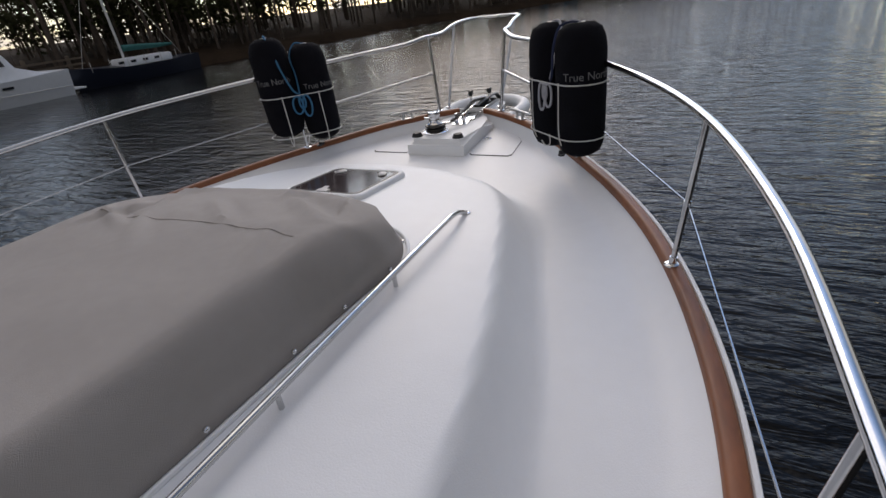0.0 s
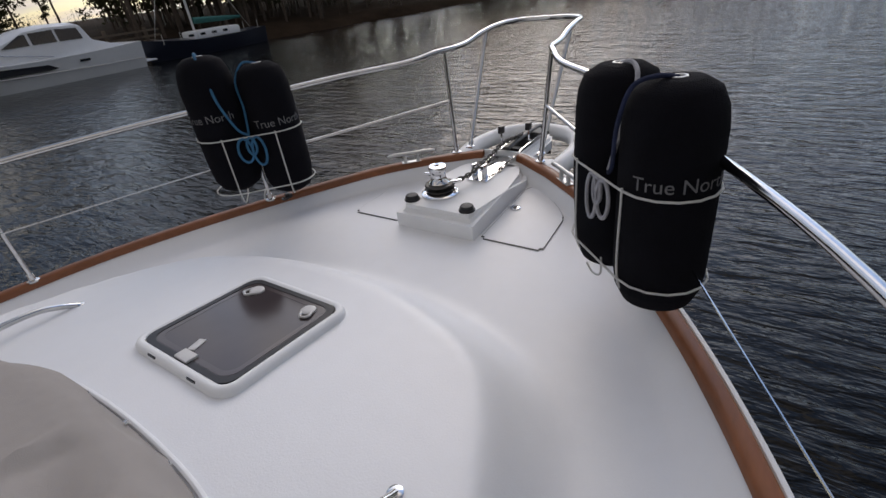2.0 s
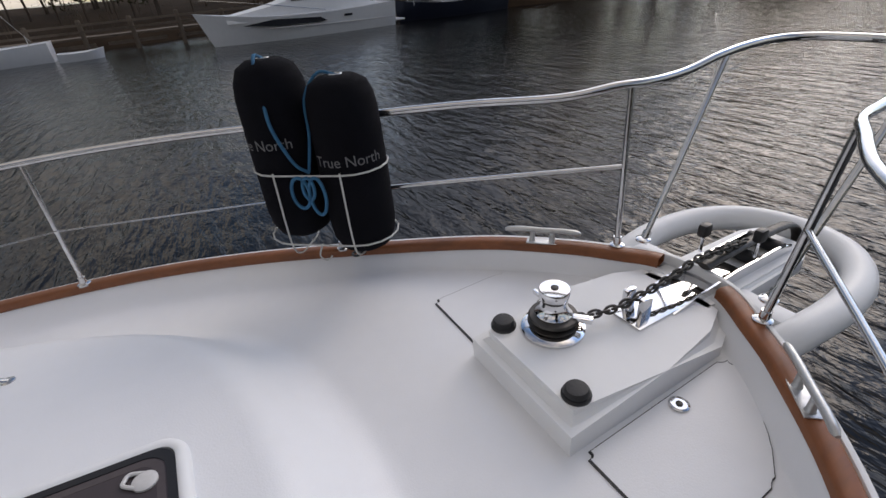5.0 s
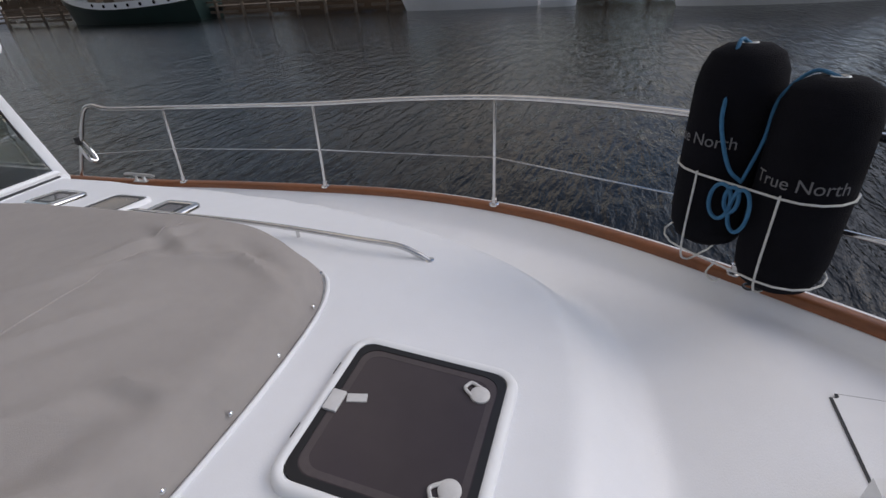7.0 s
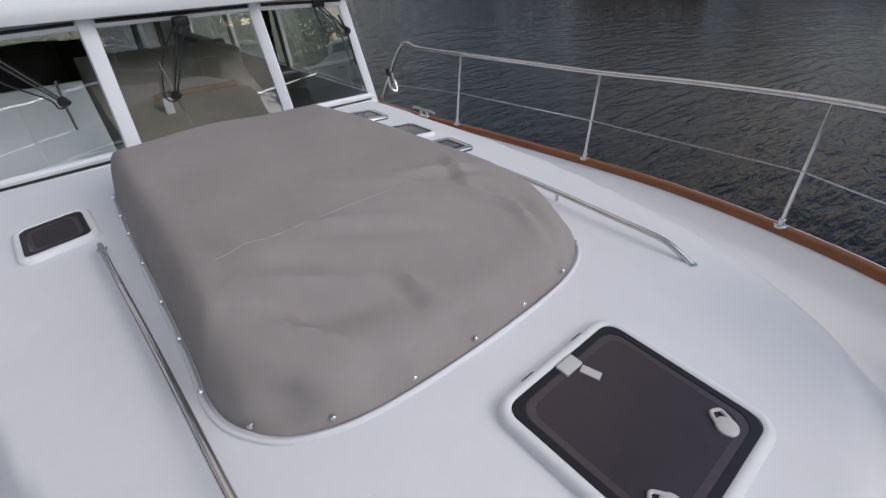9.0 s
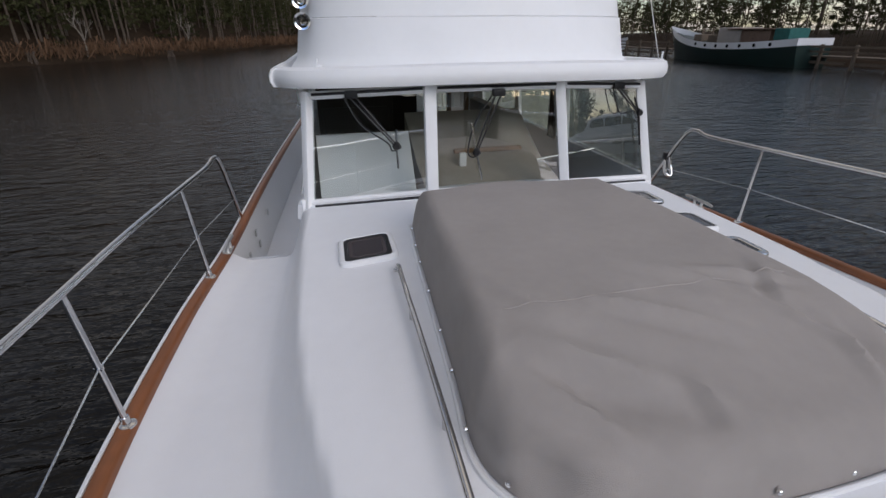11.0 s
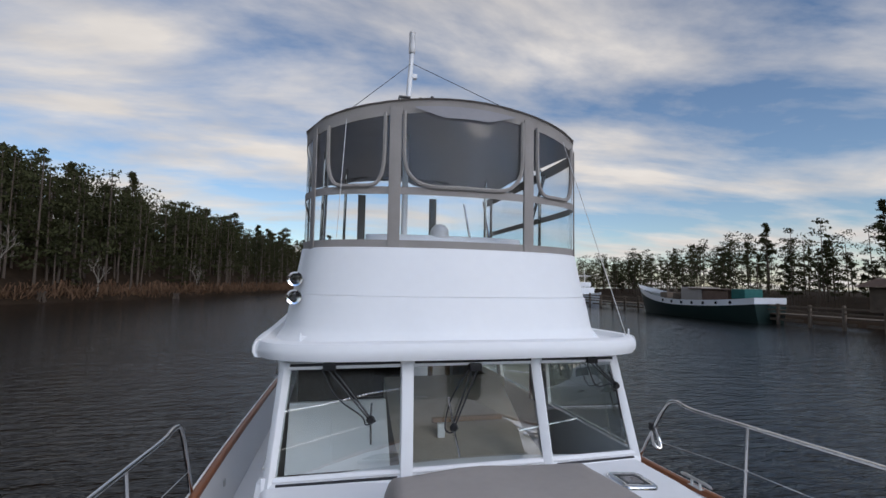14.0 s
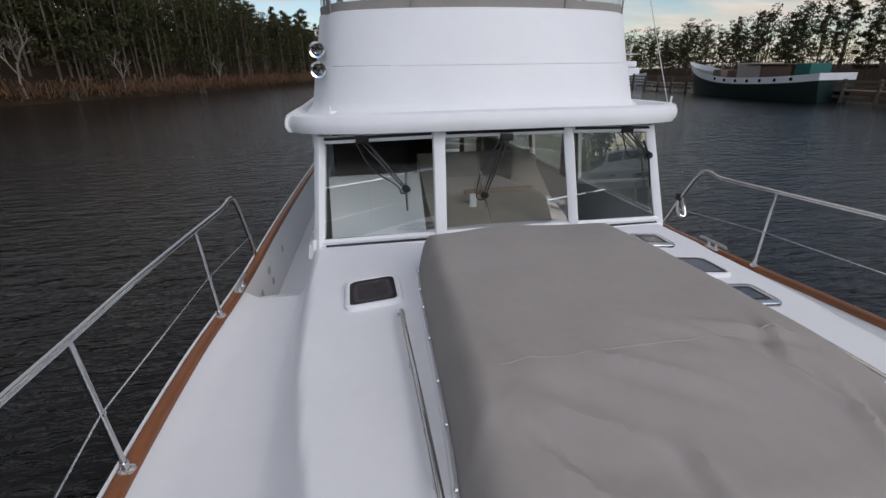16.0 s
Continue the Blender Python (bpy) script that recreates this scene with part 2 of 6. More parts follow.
def mesh_ob(name, bm, material, smooth=True, shift=(0, 0, 0), recalc=True):
    if any(shift):
        bmesh.ops.translate(bm, vec=-Vector(shift), verts=bm.verts)
    if recalc:
        bmesh.ops.recalc_face_normals(bm, faces=bm.faces)
    me = bpy.data.meshes.new(name)
    bm.to_mesh(me)
    bm.free()
    me.materials.append(material)
    if smooth:
        me.polygons.foreach_set("use_smooth", [True] * len(me.polygons))
        me.set_sharp_from_angle(angle=radians(38))
    return new(name, me)


def part(name, bm, material, parent, label="", smooth=True):
    """One mesh object under a thing or a part; the bmesh is in world metres."""
    ob = mesh_ob(name, bm, material, smooth, root_of(parent).location)
    ob.parent = parent
    return tagged(ob, label) if label else ob


def solo(name, bm, material, label, category, group="", kind="", smooth=True, recalc=True):
    return tagged(mesh_ob(name, bm, material, smooth, recalc=recalc), label, category, group, kind)


def spline(pts, n=8, closed=False):
    """Catmull-Rom curve through the points."""
    P = [Vector(p) for p in pts]
    if closed:
        P = [P[-1]] + P + [P[0], P[1]]
    else:
        P = [2 * P[0] - P[1]] + P + [2 * P[-1] - P[-2]]
    out = []
    for i in range(1, len(P) - 2):
        a, b, c, d = P[i - 1:i + 3]
        for k in range(n):
            t = k / n
            out.append(0.5 * (2 * b + (c - a) * t + (2 * a - 5 * b + 4 * c - d) * t * t + (3 * b - a - 3 * c + d) * t ** 3))
    if not closed:
        out.append(P[-2])
    return out


def tube(bm, pts, r, seg=10, closed=False, flat=1.0):
    pts = [Vector(p) for p in pts]
    n = len(pts)
    rings, up = [], None
    for i, p in enumerate(pts):
        a = pts[(i - 1) % n] if closed or i > 0 else p
        b = pts[(i + 1) % n] if closed or i < n - 1 else p
        t = (b - a).normalized()
        if up is None:
            up = t.cross(Vector((0, 0, 1)) if abs(t.z) < 0.9 else Vector((1, 0, 0))).normalized()
        up = (up - t * up.dot(t)).normalized()
        side = t.cross(up)
        rr = r[i] if isinstance(r, (list, tuple)) else r
        rings.append([bm.verts.new(p + (up * math.cos(q) + side * math.sin(q) * flat) * rr) for q in [2 * math.pi * k / seg for k in range(seg)]])
    for i in range(n if closed else n - 1):
        A, B = rings[i], rings[(i + 1) % n]
        for k in range(seg):
            bm.faces.new((A[k], A[(k + 1) % seg], B[(k + 1) % seg], B[k]))
    if not closed:
        bm.faces.new(rings[0])
        bm.faces.new(rings[-1][::-1])
    return bm


def tubes(paths, r, seg=10):
    bm = bmesh.new()
    for p in paths:
        tube(bm, p, r, seg)
    return bm


def box(bm, c, size, bev=0.01, rot=None, seg=2):
    m = Matrix.Translation(c) @ (rot or Matrix()) @ Matrix.Diagonal((*size, 1))
    vs = bmesh.ops.create_cube(bm, size=1.0, matrix=m)["verts"]
    if bev > 0:
        es = list({e for v in vs for e in v.link_edges})
        bmesh.ops.bevel(bm, geom=es, offset=bev, segments=seg, affect="EDGES", profile=0.6)
    return bm


def boxes(items, bev=0.01):
    bm = bmesh.new()
    for c, s in items:
        box(bm, c, s, bev)
    return bm


def lathe(bm, profile, m=Matrix(), seg=24):
    rings = []
    for r, z in profile:
        rings.append([bm.verts.new(m @ Vector((r * math.cos(a), r * math.sin(a), z))) for a in [2 * math.pi * k / seg for k in range(seg)]])
    for A, B in zip(rings, rings[1:]):
        for k in range(seg):
            bm.faces.new((A[k], A[(k + 1) % seg], B[(k + 1) % seg], B[k]))
    bm.faces.new(rings[0][::-1])
    bm.faces.new(rings[-1])
    return bm


def prism(bm, outline, z0, z1, bev=0.0, m=Matrix()):
    lo = [bm.verts.new(m @ Vector((x, y, z0))) for x, y in outline]
    hi = [bm.verts.new(m @ Vector((x, y, z1))) for x, y in outline]
    n = len(lo)
    top = bm.faces.new(hi)
    bm.faces.new(lo[::-1])
    for k in range(n):
        bm.faces.new((lo[k], lo[(k + 1) % n], hi[(k + 1) % n], hi[k]))
    if bev > 0:
        bmesh.ops.bevel(bm, geom=list(top.edges), offset=bev, segments=3, affect="EDGES")
    return bm


def sheet(bm, rows, closed=False):
    V = [[bm.verts.new(p) for p in row] for row in rows]
    for A, B in zip(V, V[1:]):
        m = len(A)
        for k in range(m if closed else m - 1):
            bm.faces.new((A[k], A[(k + 1) % m], B[(k + 1) % m], B[k]))
    return V


def rounded(x0, y0, x1, y1, r, n=6):
    out = []
    for cx, cy, a in ((x1 - r, y1 - r, 0), (x0 + r, y1 - r, 90), (x0 + r, y0 + r, 180), (x1 - r, y0 + r, 270)):
        for k in range(n + 1):
            q = radians(a + 90 * k / n)
            out.append((cx + r * math.cos(q), cy + r * math.sin(q)))
    return out


def ring_frame(bm, outer, inner, z0, z1, m=Matrix()):
    n = len(outer)
    lo, hi = [[[bm.verts.new(m @ Vector((x, y, z))) for x, y in o] for o in (outer, inner)] for z in (z0, z1)]
    for k in range(n):
        j = (k + 1) % n
        bm.faces.new((hi[0][k], hi[0][j], hi[1][j], hi[1][k]))
        bm.faces.new((lo[0][j], lo[0][k], lo[1][k], lo[1][j]))
        bm.faces.new((lo[0][k], lo[0][j], hi[0][j], hi[0][k]))
        bm.faces.new((lo[1][j], lo[1][k], hi[1][k], hi[1][j]))
    return bm


def smooth01(a, b, x):
    t = min(1.0, max(0.0, (x - a) / (b - a)))
    return t * t * (3 - 2 * t)


# ---- the boat's lines: x to starboard, y towards the bow, z up ----
WATER_Z = -1.55
GUNWALE = [(0, 0.105), (0.16, 0.08), (0.31, -0.005), (0.50, -0.13), (0.81, -0.40), (1.18, -0.87), (1.54, -1.40), (1.815, -1.95),
           (2.015, -2.62), (2.105, -3.3), (2.115, -4.4), (2.05, -5.5), (2.0, -7.0), (1.9, -9.0), (1.75, -11.5)]
LINE = [(p.x, p.y) for p in spline([(x, y, 0) for x, y in GUNWALE], 10)]
LX, LY = np.array(LINE).T


def cap_z(y):
    y = max(y, -6.1)
    return 0.39 + 0.095 * y + 0.0077 * y * y


def half_beam(y):
    return float(np.interp(-y, -LY, LX))


def edge_line(off, side=1):
    """The gunwale line moved inboard by off, as plan points from bow to stern."""
    out = []
    for i, (x, y) in enumerate(LINE):
        a, b = Vector(LINE[max(i - 1, 0)]), Vector(LINE[min(i + 1, len(LINE) - 1)])
        t = (b - a).normalized()
        if i == 0:
            t = Vector((1, 0))
        out.append((side * max(0.0, x + t.y * off), y - t.x * off))
    return out


def deck_z(y):
    return cap_z(y) - 0.10 - 0.02 * smooth01(-1.1, -0.1, y)


TRUNK = [(0, -1.48), (0.3, -1.50), (0.58, -1.56), (0.84, -1.68), (1.0, -1.88), (1.12, -2.2), (1.25, -2.65), (1.36, -3.1), (1.43, -3.6), (1.46, -4.3), (1.46, -5.6)]
_t = [(p.x, p.y) for p in spline([(x, y, 0) for x, y in TRUNK], 8)]
TPOLY = np.array(_t + [(-x, y) for x, y in _t[::-1][:-1]])
THALF = np.array(_t)


def seg_dist(P, px, py):
    a, b = P[:-1], P[1:]
    d = b - a
    t = np.clip(((px - a[:, 0]) * d[:, 0] + (py - a[:, 1]) * d[:, 1]) / (d ** 2).sum(1), 0, 1)
    q = a + d * t[:, None]
    return float(np.sqrt(((q - (px, py)) ** 2).sum(1)).min())


def trunk_dist(x, y):
    """Distance outside the edge of the trunk's top; negative inside."""
    x = abs(x)
    d = seg_dist(THALF, x, y)
    inside = y < -1.48 and x < float(np.interp(-y, -THALF[:, 1], THALF[:, 0]))
    return -d if inside else d


def trunk_z(x, y):
    return 0.484 - 0.043 * min(abs(x), 1.5) ** 2 - 0.075 * smooth01(-2.6, -1.4, y)


GUN = np.array(edge_line(0.055))


def deck_point(x, y):
    z = deck_z(y) + 0.012 * (1 - (x / 2.0) ** 2)
    e = seg_dist(GUN, abs(x), y)
    bowf = smooth01(-1.3, -0.75, y)
    w = 0.16 - 0.11 * bowf
    if e < w:
        z += (cap_z(y) - 0.012 - z) * (1 - e / w) ** (2.0 - 0.7 * bowf)
    d = trunk_dist(x, y)
    front = smooth01(-2.3, -1.6, y)
    lo, hi = 0.135 + 0.095 * front, -0.035 - 0.06 * front
    u = min(1.0, max(0.0, (lo - d) / (lo - hi)))
    crest = 1 - (1 - u ** 1.9) ** 1.35          # wide hollow at the foot, tight turn at the top
    s = crest + (smooth01(lo, hi, d) - crest) * (0.25 + 0.5 * front)
    return z + max(0.0, trunk_z(x, y) - z) * s, d - lo


# Deck and trunk are one moulding; the raised trunk is its own mesh.
ys = [0.03 - 0.0175 * k for k in range(60)] + [-1.02 - 0.035 * k for k in range(126)]
NX = 120
deck_bm, trunk_bm = bmesh.new(), bmesh.new()
grid_pts = []
GI = np.array(edge_line(0.05))
for y in ys:
    hb = float(np.interp(-y, -GI[:, 1], GI[:, 0]))
    row = []
    for k in range(NX + 1):
        x = (2 * k / NX - 1) * hb
        z, d = deck_point(x, y)
        row.append((x, y, z, d))
    grid_pts.append(row)
GP = np.array([[p[:3] for p in row] for row in grid_pts])
GN = np.cross(np.gradient(GP, axis=1), np.gradient(GP, axis=0))
GN /= np.linalg.norm(GN, axis=2)[:, :, None] + 1e-9
GN *= np.sign(GN[:, :, 2:3] + 1e-12)
deck_index = {}
for bm, want in ((deck_bm, False), (trunk_bm, True)):
    made = {}
    deck_index[want] = made

    def vert(i, k):
        if (i, k) not in made:
            made[i, k] = bm.verts.new(grid_pts[i][k][:3])
        return made[i, k]
    for i in range(len(ys) - 1):
        for k in range(NX):
            q = [(i + 1, k), (i + 1, k + 1), (i, k + 1), (i, k)]
            if (sum(grid_pts[a][b][3] for a, b in q) < 0) == want:
                bm.faces.new([vert(a, b) for a, b in q])
normal_of = {w: [tuple(GN[ik]) for ik in deck_index[w]] for w in (False, True)}
fore = solo("foredeck", deck_bm, GELDECK, "white gelcoat foredeck and side decks, lightly scuffed", "deck", kind="structure", recalc=False)
trk = solo("trunk_cabin", trunk_bm, GELDECK, "low rounded white trunk cabin moulded into the foredeck", "cabin", kind="structure", recalc=False)
for ob, w in ((fore, False), (trk, True)):
    ob.data.attributes.remove(ob.data.attributes["sharp_edge"]) if "sharp_edge" in ob.data.attributes else None
    ob.data.normals_split_custom_set_from_vertices(normal_of[w])

# Hull shell outside, flared towards the bow.
hull = thing("hull", (0, -5, WATER_Z), "white fibreglass motor yacht hull afloat", "hull", kind="structure")
for side, nm in ((1, "hull_side"), (-1, "hull_side")):
    bm = bmesh.new()
    rows = []
    outer = edge_line(-0.012, side)
    for f in (0, 0.03, 0.25, 0.5, 0.75, 1.0, 1.12):
        row = []
        for (x, y) in outer:
            zt = cap_z(y) - 0.035
            z = zt + (WATER_Z - zt) * f
            fl = smooth01(-5.5, 0.1, y)
            w = 1 - (0.10 + 0.42 * fl) * f ** 1.3
            row.append((x * w, y - (0.5 * fl * f if y > -3 else 0.5 * fl * f), z))
        rows.append(row)
    sheet(bm, rows)
    part(nm, bm, GELCOAT, hull)
bm = bmesh.new()
box(bm, (0, -11.5, -0.75), (3.4, 0.06, 1.7), 0.02)
part("transom", bm, GELCOAT, hull)

# Teak cap rail: one run a side, plus the white rubbing strake under it.
cap = thing("cap_rail", (0, -3, 0.2), "varnished teak cap rail along the gunwale", "rail", kind="structure")
for side in (1, -1):
    for nm, material, w0, w1, h0, h1 in (("teak_cap", TEAK, -0.002, 0.064, -0.022, 0.022), ("white_edge", GELCOAT, -0.03, -0.004, -0.03, 0.006)):
        a, b = edge_line(w0, side), edge_line(w1, side)
        c = edge_line((w0 + w1) / 2, side)
        rows = []
        for (p, q, mid) in zip(a, b, c):
            z = cap_z(mid[1])
            if p[1] > 0.0 and nm == "teak_cap" and abs(mid[0]) < 0.13:
                continue
            v = Vector((q[0] - p[0], q[1] - p[1]))
            prof = [(0, h0), (0, h1 - 0.016), (0.06, h1 - 0.007), (0.2, h1 - 0.001), (0.5, h1), (0.8, h1 - 0.001), (0.94, h1 - 0.007), (1, h1 - 0.016), (1, h0)]
            rows.append([(p[0] + v.x * f, p[1] + v.y * f, z + dz) for f, dz in prof])
        bm = bmesh.new()
        sheet(bm, rows, closed=True)
        part(nm, bm, material, cap, "varnished teak" if material is TEAK else "white gelcoat strake")

# Aft side walkways, lower than the foredeck, with the bulwark inside.
for side in (1, -1):
    bm = bmesh.new()
    sheet(bm, [[(side * 1.42, y, -0.40), (side * (half_beam(y) - 0.10), y, -0.40)] for y in (-5.43, -7, -9, -11.4)])
    bm2 = bmesh.new()
    sheet(bm2, [[(side * (half_beam(y) - 0.060), y, cap_z(y) - 0.02), (side * (half_beam(y) - 0.10), y, -0.40)] for y in np.linspace(-5.42, -11.4, 16)])
    bm3 = bmesh.new()
    sheet(bm3, [[(side * 1.30, -5.42, z), (side * (half_beam(-5.42) - 0.06), -5.42, z)] for z in (deck_z(-5.42) + 0.01, -0.2, -0.41)])
    w = thing("side_walkway", (side * 1.7, -8, -0.4), "lower white side walkway beside the deckhouse", "deck", "side walkways", "structure")
    part("walkway_floor", bm, GELDECK, w)
    part("bulwark", bm2, GELCOAT, w)
    part("step_riser", bm3, GELCOAT, w)
    for y, z in ((-5.75, -0.12), (-6.1, -0.05), (-6.2, -0.2), (-6.8, -0.1)):
        bm = bmesh.new()
        box(bm, (side * (half_beam(y) - 0.098), y, z), (0.014, 0.045, 0.06), 0.004)
        part("deck_fitting", bm, ALLOY, w)

# ---- stainless rails ----
RAIL_H = 0.625


def RAIL_RISE(y):
    return 1.0 + 0.075 * smooth01(-3.8, -2.0, y)


def rail_point(y, side, h):
    g = np.array(edge_line(0.042))
    h *= RAIL_RISE(y)
    x = float(np.interp(-y, -g[:, 1], g[:, 0]))
    return Vector((side * (x + 0.05 * smooth01(-0.6, -2.0, y) * h / 0.6), y, cap_z(y) + h))


for side in (1, -1):
    rail = thing("guard_rail", (side * 1.8, -2.5, 0.25), "polished stainless steel guard rail with stanchions along the deck edge", "railing", "guard rails", "structure")
    top = [rail_point(y, side, RAIL_H) for y in (-5.45, -4.92, -4.2, -3.56, -2.9, -2.2, -1.6, -1.0, -0.5, -0.2)]
    top = [Vector((side * 2.035, -6.12, 0.10)), Vector((side * 2.03, -5.93, 0.40)), Vector((side * 2.03, -5.72, 0.70)), Vector((side * 2.04, -5.60, 0.755))] + top
    fore = [Vector((side * 0.40, -0.02, 1.075)), Vector((side * 0.345, 0.10, 1.08)), Vector((side * 0.33, 0.28, 1.09)), Vector((side * 0.315, 0.45, 1.125)), Vector((side * 0.30, 0.62, 1.145)),
            Vector((side * 0.27, 0.80, 1.15)), Vector((side * 0.17, 0.90, 1.15)), Vector((0, 0.925, 1.15))]
    bm = bmesh.new()
    tube(bm, spline(top + fore, 6), 0.0165, 12)
    part("top_rail", bm, STEEL, rail)
    posts = [(y, rail_point(y, side, 0.0), rail_point(y, side, RAIL_H)) for y in (-4.92, -3.56, -2.2, -0.98)]
    posts.append((0, Vector((side * 0.315, -0.01, cap_z(0))), Vector((side * 0.37, 0.03, 1.075))))
    posts.append((0, Vector((side * 0.27, 0.10, 0.40)), Vector((side * 0.31, 0.50, 1.13))))
    for _, a, b in posts:
        bm = bmesh.new()
        tube(bm, [a, b], 0.0125, 10)
        tube(bm, [a, a + (b - a).normalized() * 0.06], 0.018, 10)
        st = part("stanchion", bm, STEEL, rail)
        bm = bmesh.new()
        lathe(bm, [(0.032, -0.002), (0.032, 0.006), (0.02, 0.012)], Matrix.Translation(a + Vector((0, 0, 0.018))), 16)
        part("base_plate", bm, STEEL, st)
    bm = bmesh.new()
    tube(bm, spline([rail_point(-0.98, side, 0.30), rail_point(-0.5, side, 0.31), Vector((side * 0.345, 0.01, 0.76))], 8), 0.0105, 10)
    part("mid_rail", bm, STEEL, rail)
    bm = bmesh.new()
    tube(bm, [rail_point(y, side, 0.30) for y in (-0.98, -2.2, -3.56, -4.92)] + [Vector((side * 2.03, -5.98, 0.32))], 0.0035, 6)
    part("lifeline", bm, STEEL, rail, "thin stainless wire lifeline")
    for y in (-2.2, -3.56, -4.92):
        bm = bmesh.new()
        box(bm, rail_point(y, side, 0.30), (0.03, 0.02, 0.02), 0.005)
        part("wire_clip", bm, STEEL, rail)

# ---- bow platform ----
bow = thing("bow_platform", (0, 0.4, 0.35), "white moulded bow platform round the anchor roller", "bow platform", kind="structure")
bm = bmesh.new()
loop = [(-0.345, 0.04, 0.285), (-0.375, 0.17, 0.325), (-0.385, 0.4, 0.335), (-0.345, 0.62, 0.335), (-0.22, 0.80, 0.335), (0, 0.87, 0.335)]
loop = loop + [(-x, y, z) for x, y, z in loop[-2::-1]]
tube(bm, spline(loop, 8), 0.062, 14)
part("rim", bm, GELCOAT, bow)
bm = bmesh.new()
prism(bm, [(-0.16, -0.05), (0.16, -0.05), (0.15, 0.6), (0.11, 0.70), (-0.11, 0.70), (-0.15, 0.6)], 0.29, 0.375, 0.02)
part("tongue", bm, GELCOAT, bow)
for x in (-1, 1):
    bm = bmesh.new()
    box(bm, (x * 0.25, 0.16, 0.335), (0.26, 0.10, 0.06), 0.02)
    part("bracket", bm, GELCOAT, bow)

# Raised windlass platform.
plat = thing("windlass_platform", (0, -0.4, 0.3), "raised white moulded windlass platform on the bow", "platform", kind="structure")
bm = bmesh.new()
prism(bm, [(-0.262, -0.806), (0.262, -0.806), (0.264, -0.4), (0.268, -0.12), (0.2, 0.03), (0, 0.065), (-0.2, 0.03), (-0.268, -0.12), (-0.264, -0.4)], 0.18, 0.375, 0.045)
part("plinth", bm, GELCOAT, plat)

# ---- anchor gear ----
wl_ = thing("anchor_windlass", (-0.100, -0.562, 0.376), "chrome vertical anchor windlass with a dark gypsy", "windlass")
M = Matrix.Translation((-0.100, -0.562, 0.376))
part("base", lathe(bmesh.new(), [(0.115, 0), (0.115, 0.010), (0.10, 0.018), (0.07, 0.022)], M, 32), CHROME, wl_)
part("gypsy", lathe(bmesh.new(), [(0.05, 0.02), (0.085, 0.026), (0.092, 0.036), (0.06, 0.046), (0.09, 0.058), (0.085, 0.066), (0.05, 0.07)], M, 24), CHAIN, wl_)
part("body", lathe(bmesh.new(), [(0.062, 0.045), (0.066, 0.075), (0.05, 0.095), (0.046, 0.115), (0.048, 0.135)], M, 28), CHROME, wl_)
drum = part("drum", lathe(bmesh.new(), [(0.045, 0.125), (0.052, 0.14), (0.056, 0.168), (0.052, 0.176), (0.02, 0.178)], M, 28), CHROME, wl_)
part("drum_socket", lathe(bmesh.new(), [(0.014, 0.176), (0.014, 0.181), (0.009, 0.182)], M, 16), BLACK, drum)
part("pawl", box(bmesh.new(), (-0.155, -0.58, 0.50), (0.06, 0.02, 0.018), 0.005), CHROME, wl_)
part("stripper", box(bmesh.new(), (-0.02, -0.50, 0.44), (0.07, 0.03, 0.02), 0.006, Matrix.Rotation(0.7, 4, "Z")), CHROME, wl_)

for x, y in ((-0.212, -0.700), (0.178, -0.712)):
    b = thing("foot_switch", (x, y, 0.357), "black rubber windlass foot switch on the platform", "switch", "foot switches")
    MB = Matrix.Translation((x, y, 0.357))
    part("bezel", lathe(bmesh.new(), [(0.047, 0), (0.047, 0.008), (0.043, 0.012)], MB, 28), BLACK, b)
    part("button", lathe(bmesh.new(), [(0.040, 0.008), (0.040, 0.024), (0.034, 0.032), (0.02, 0.034)], MB, 28), RUBBER, b)

# Chain from the windlass to the roller: separate links.
chain = thing("anchor_chain", (0, -0.2, 0.4), "dark galvanised anchor chain leading to the bow roller", "chain")
run = spline([(-0.055, -0.505, 0.425), (-0.01, -0.38, 0.43), (0.01, -0.25, 0.45), (0.02, -0.10, 0.475), (0.02, 0.05, 0.50), (0.02, 0.25, 0.48), (0.02, 0.40, 0.46)], 12)
lens_ = [0]
for a, b in zip(run, run[1:]):
    lens_.append(lens_[-1] + (b - a).length)
nlink = int(lens_[-1] / 0.031)
link_bm = bmesh.new()
tube(link_bm, [(0.020 * math.cos(a) * 1.25, 0.0125 * math.sin(a), 0) for a in [2 * math.pi * k / 14 for k in range(14)]], 0.0052, 7, closed=True)
link_me = bpy.data.meshes.new("link")
link_bm.to_mesh(link_me)
link_bm.free()
link_me.materials.append(CHAIN)
link_me.polygons.foreach_set("use_smooth", [True] * len(link_me.polygons))
for k in range(nlink):
    s = (k + 0.5) * 0.031
    i = max(j for j, v in enumerate(lens_) if v <= s)
    i = min(i, len(run) - 2)
    p = run[i].lerp(run[i + 1], (s - lens_[i]) / (lens_[i + 1] - lens_[i]))
    t = (run[i + 1] - run[i]).normalized()
    o = new("link", link_me)
    o.parent = chain
    o.matrix_basis = Matrix.Translation(p - chain.location) @ t.to_track_quat("X", "Z").to_matrix().to_4x4() @ Matrix.Rotation(radians(45 + 90 * (k % 2)), 4, "X")

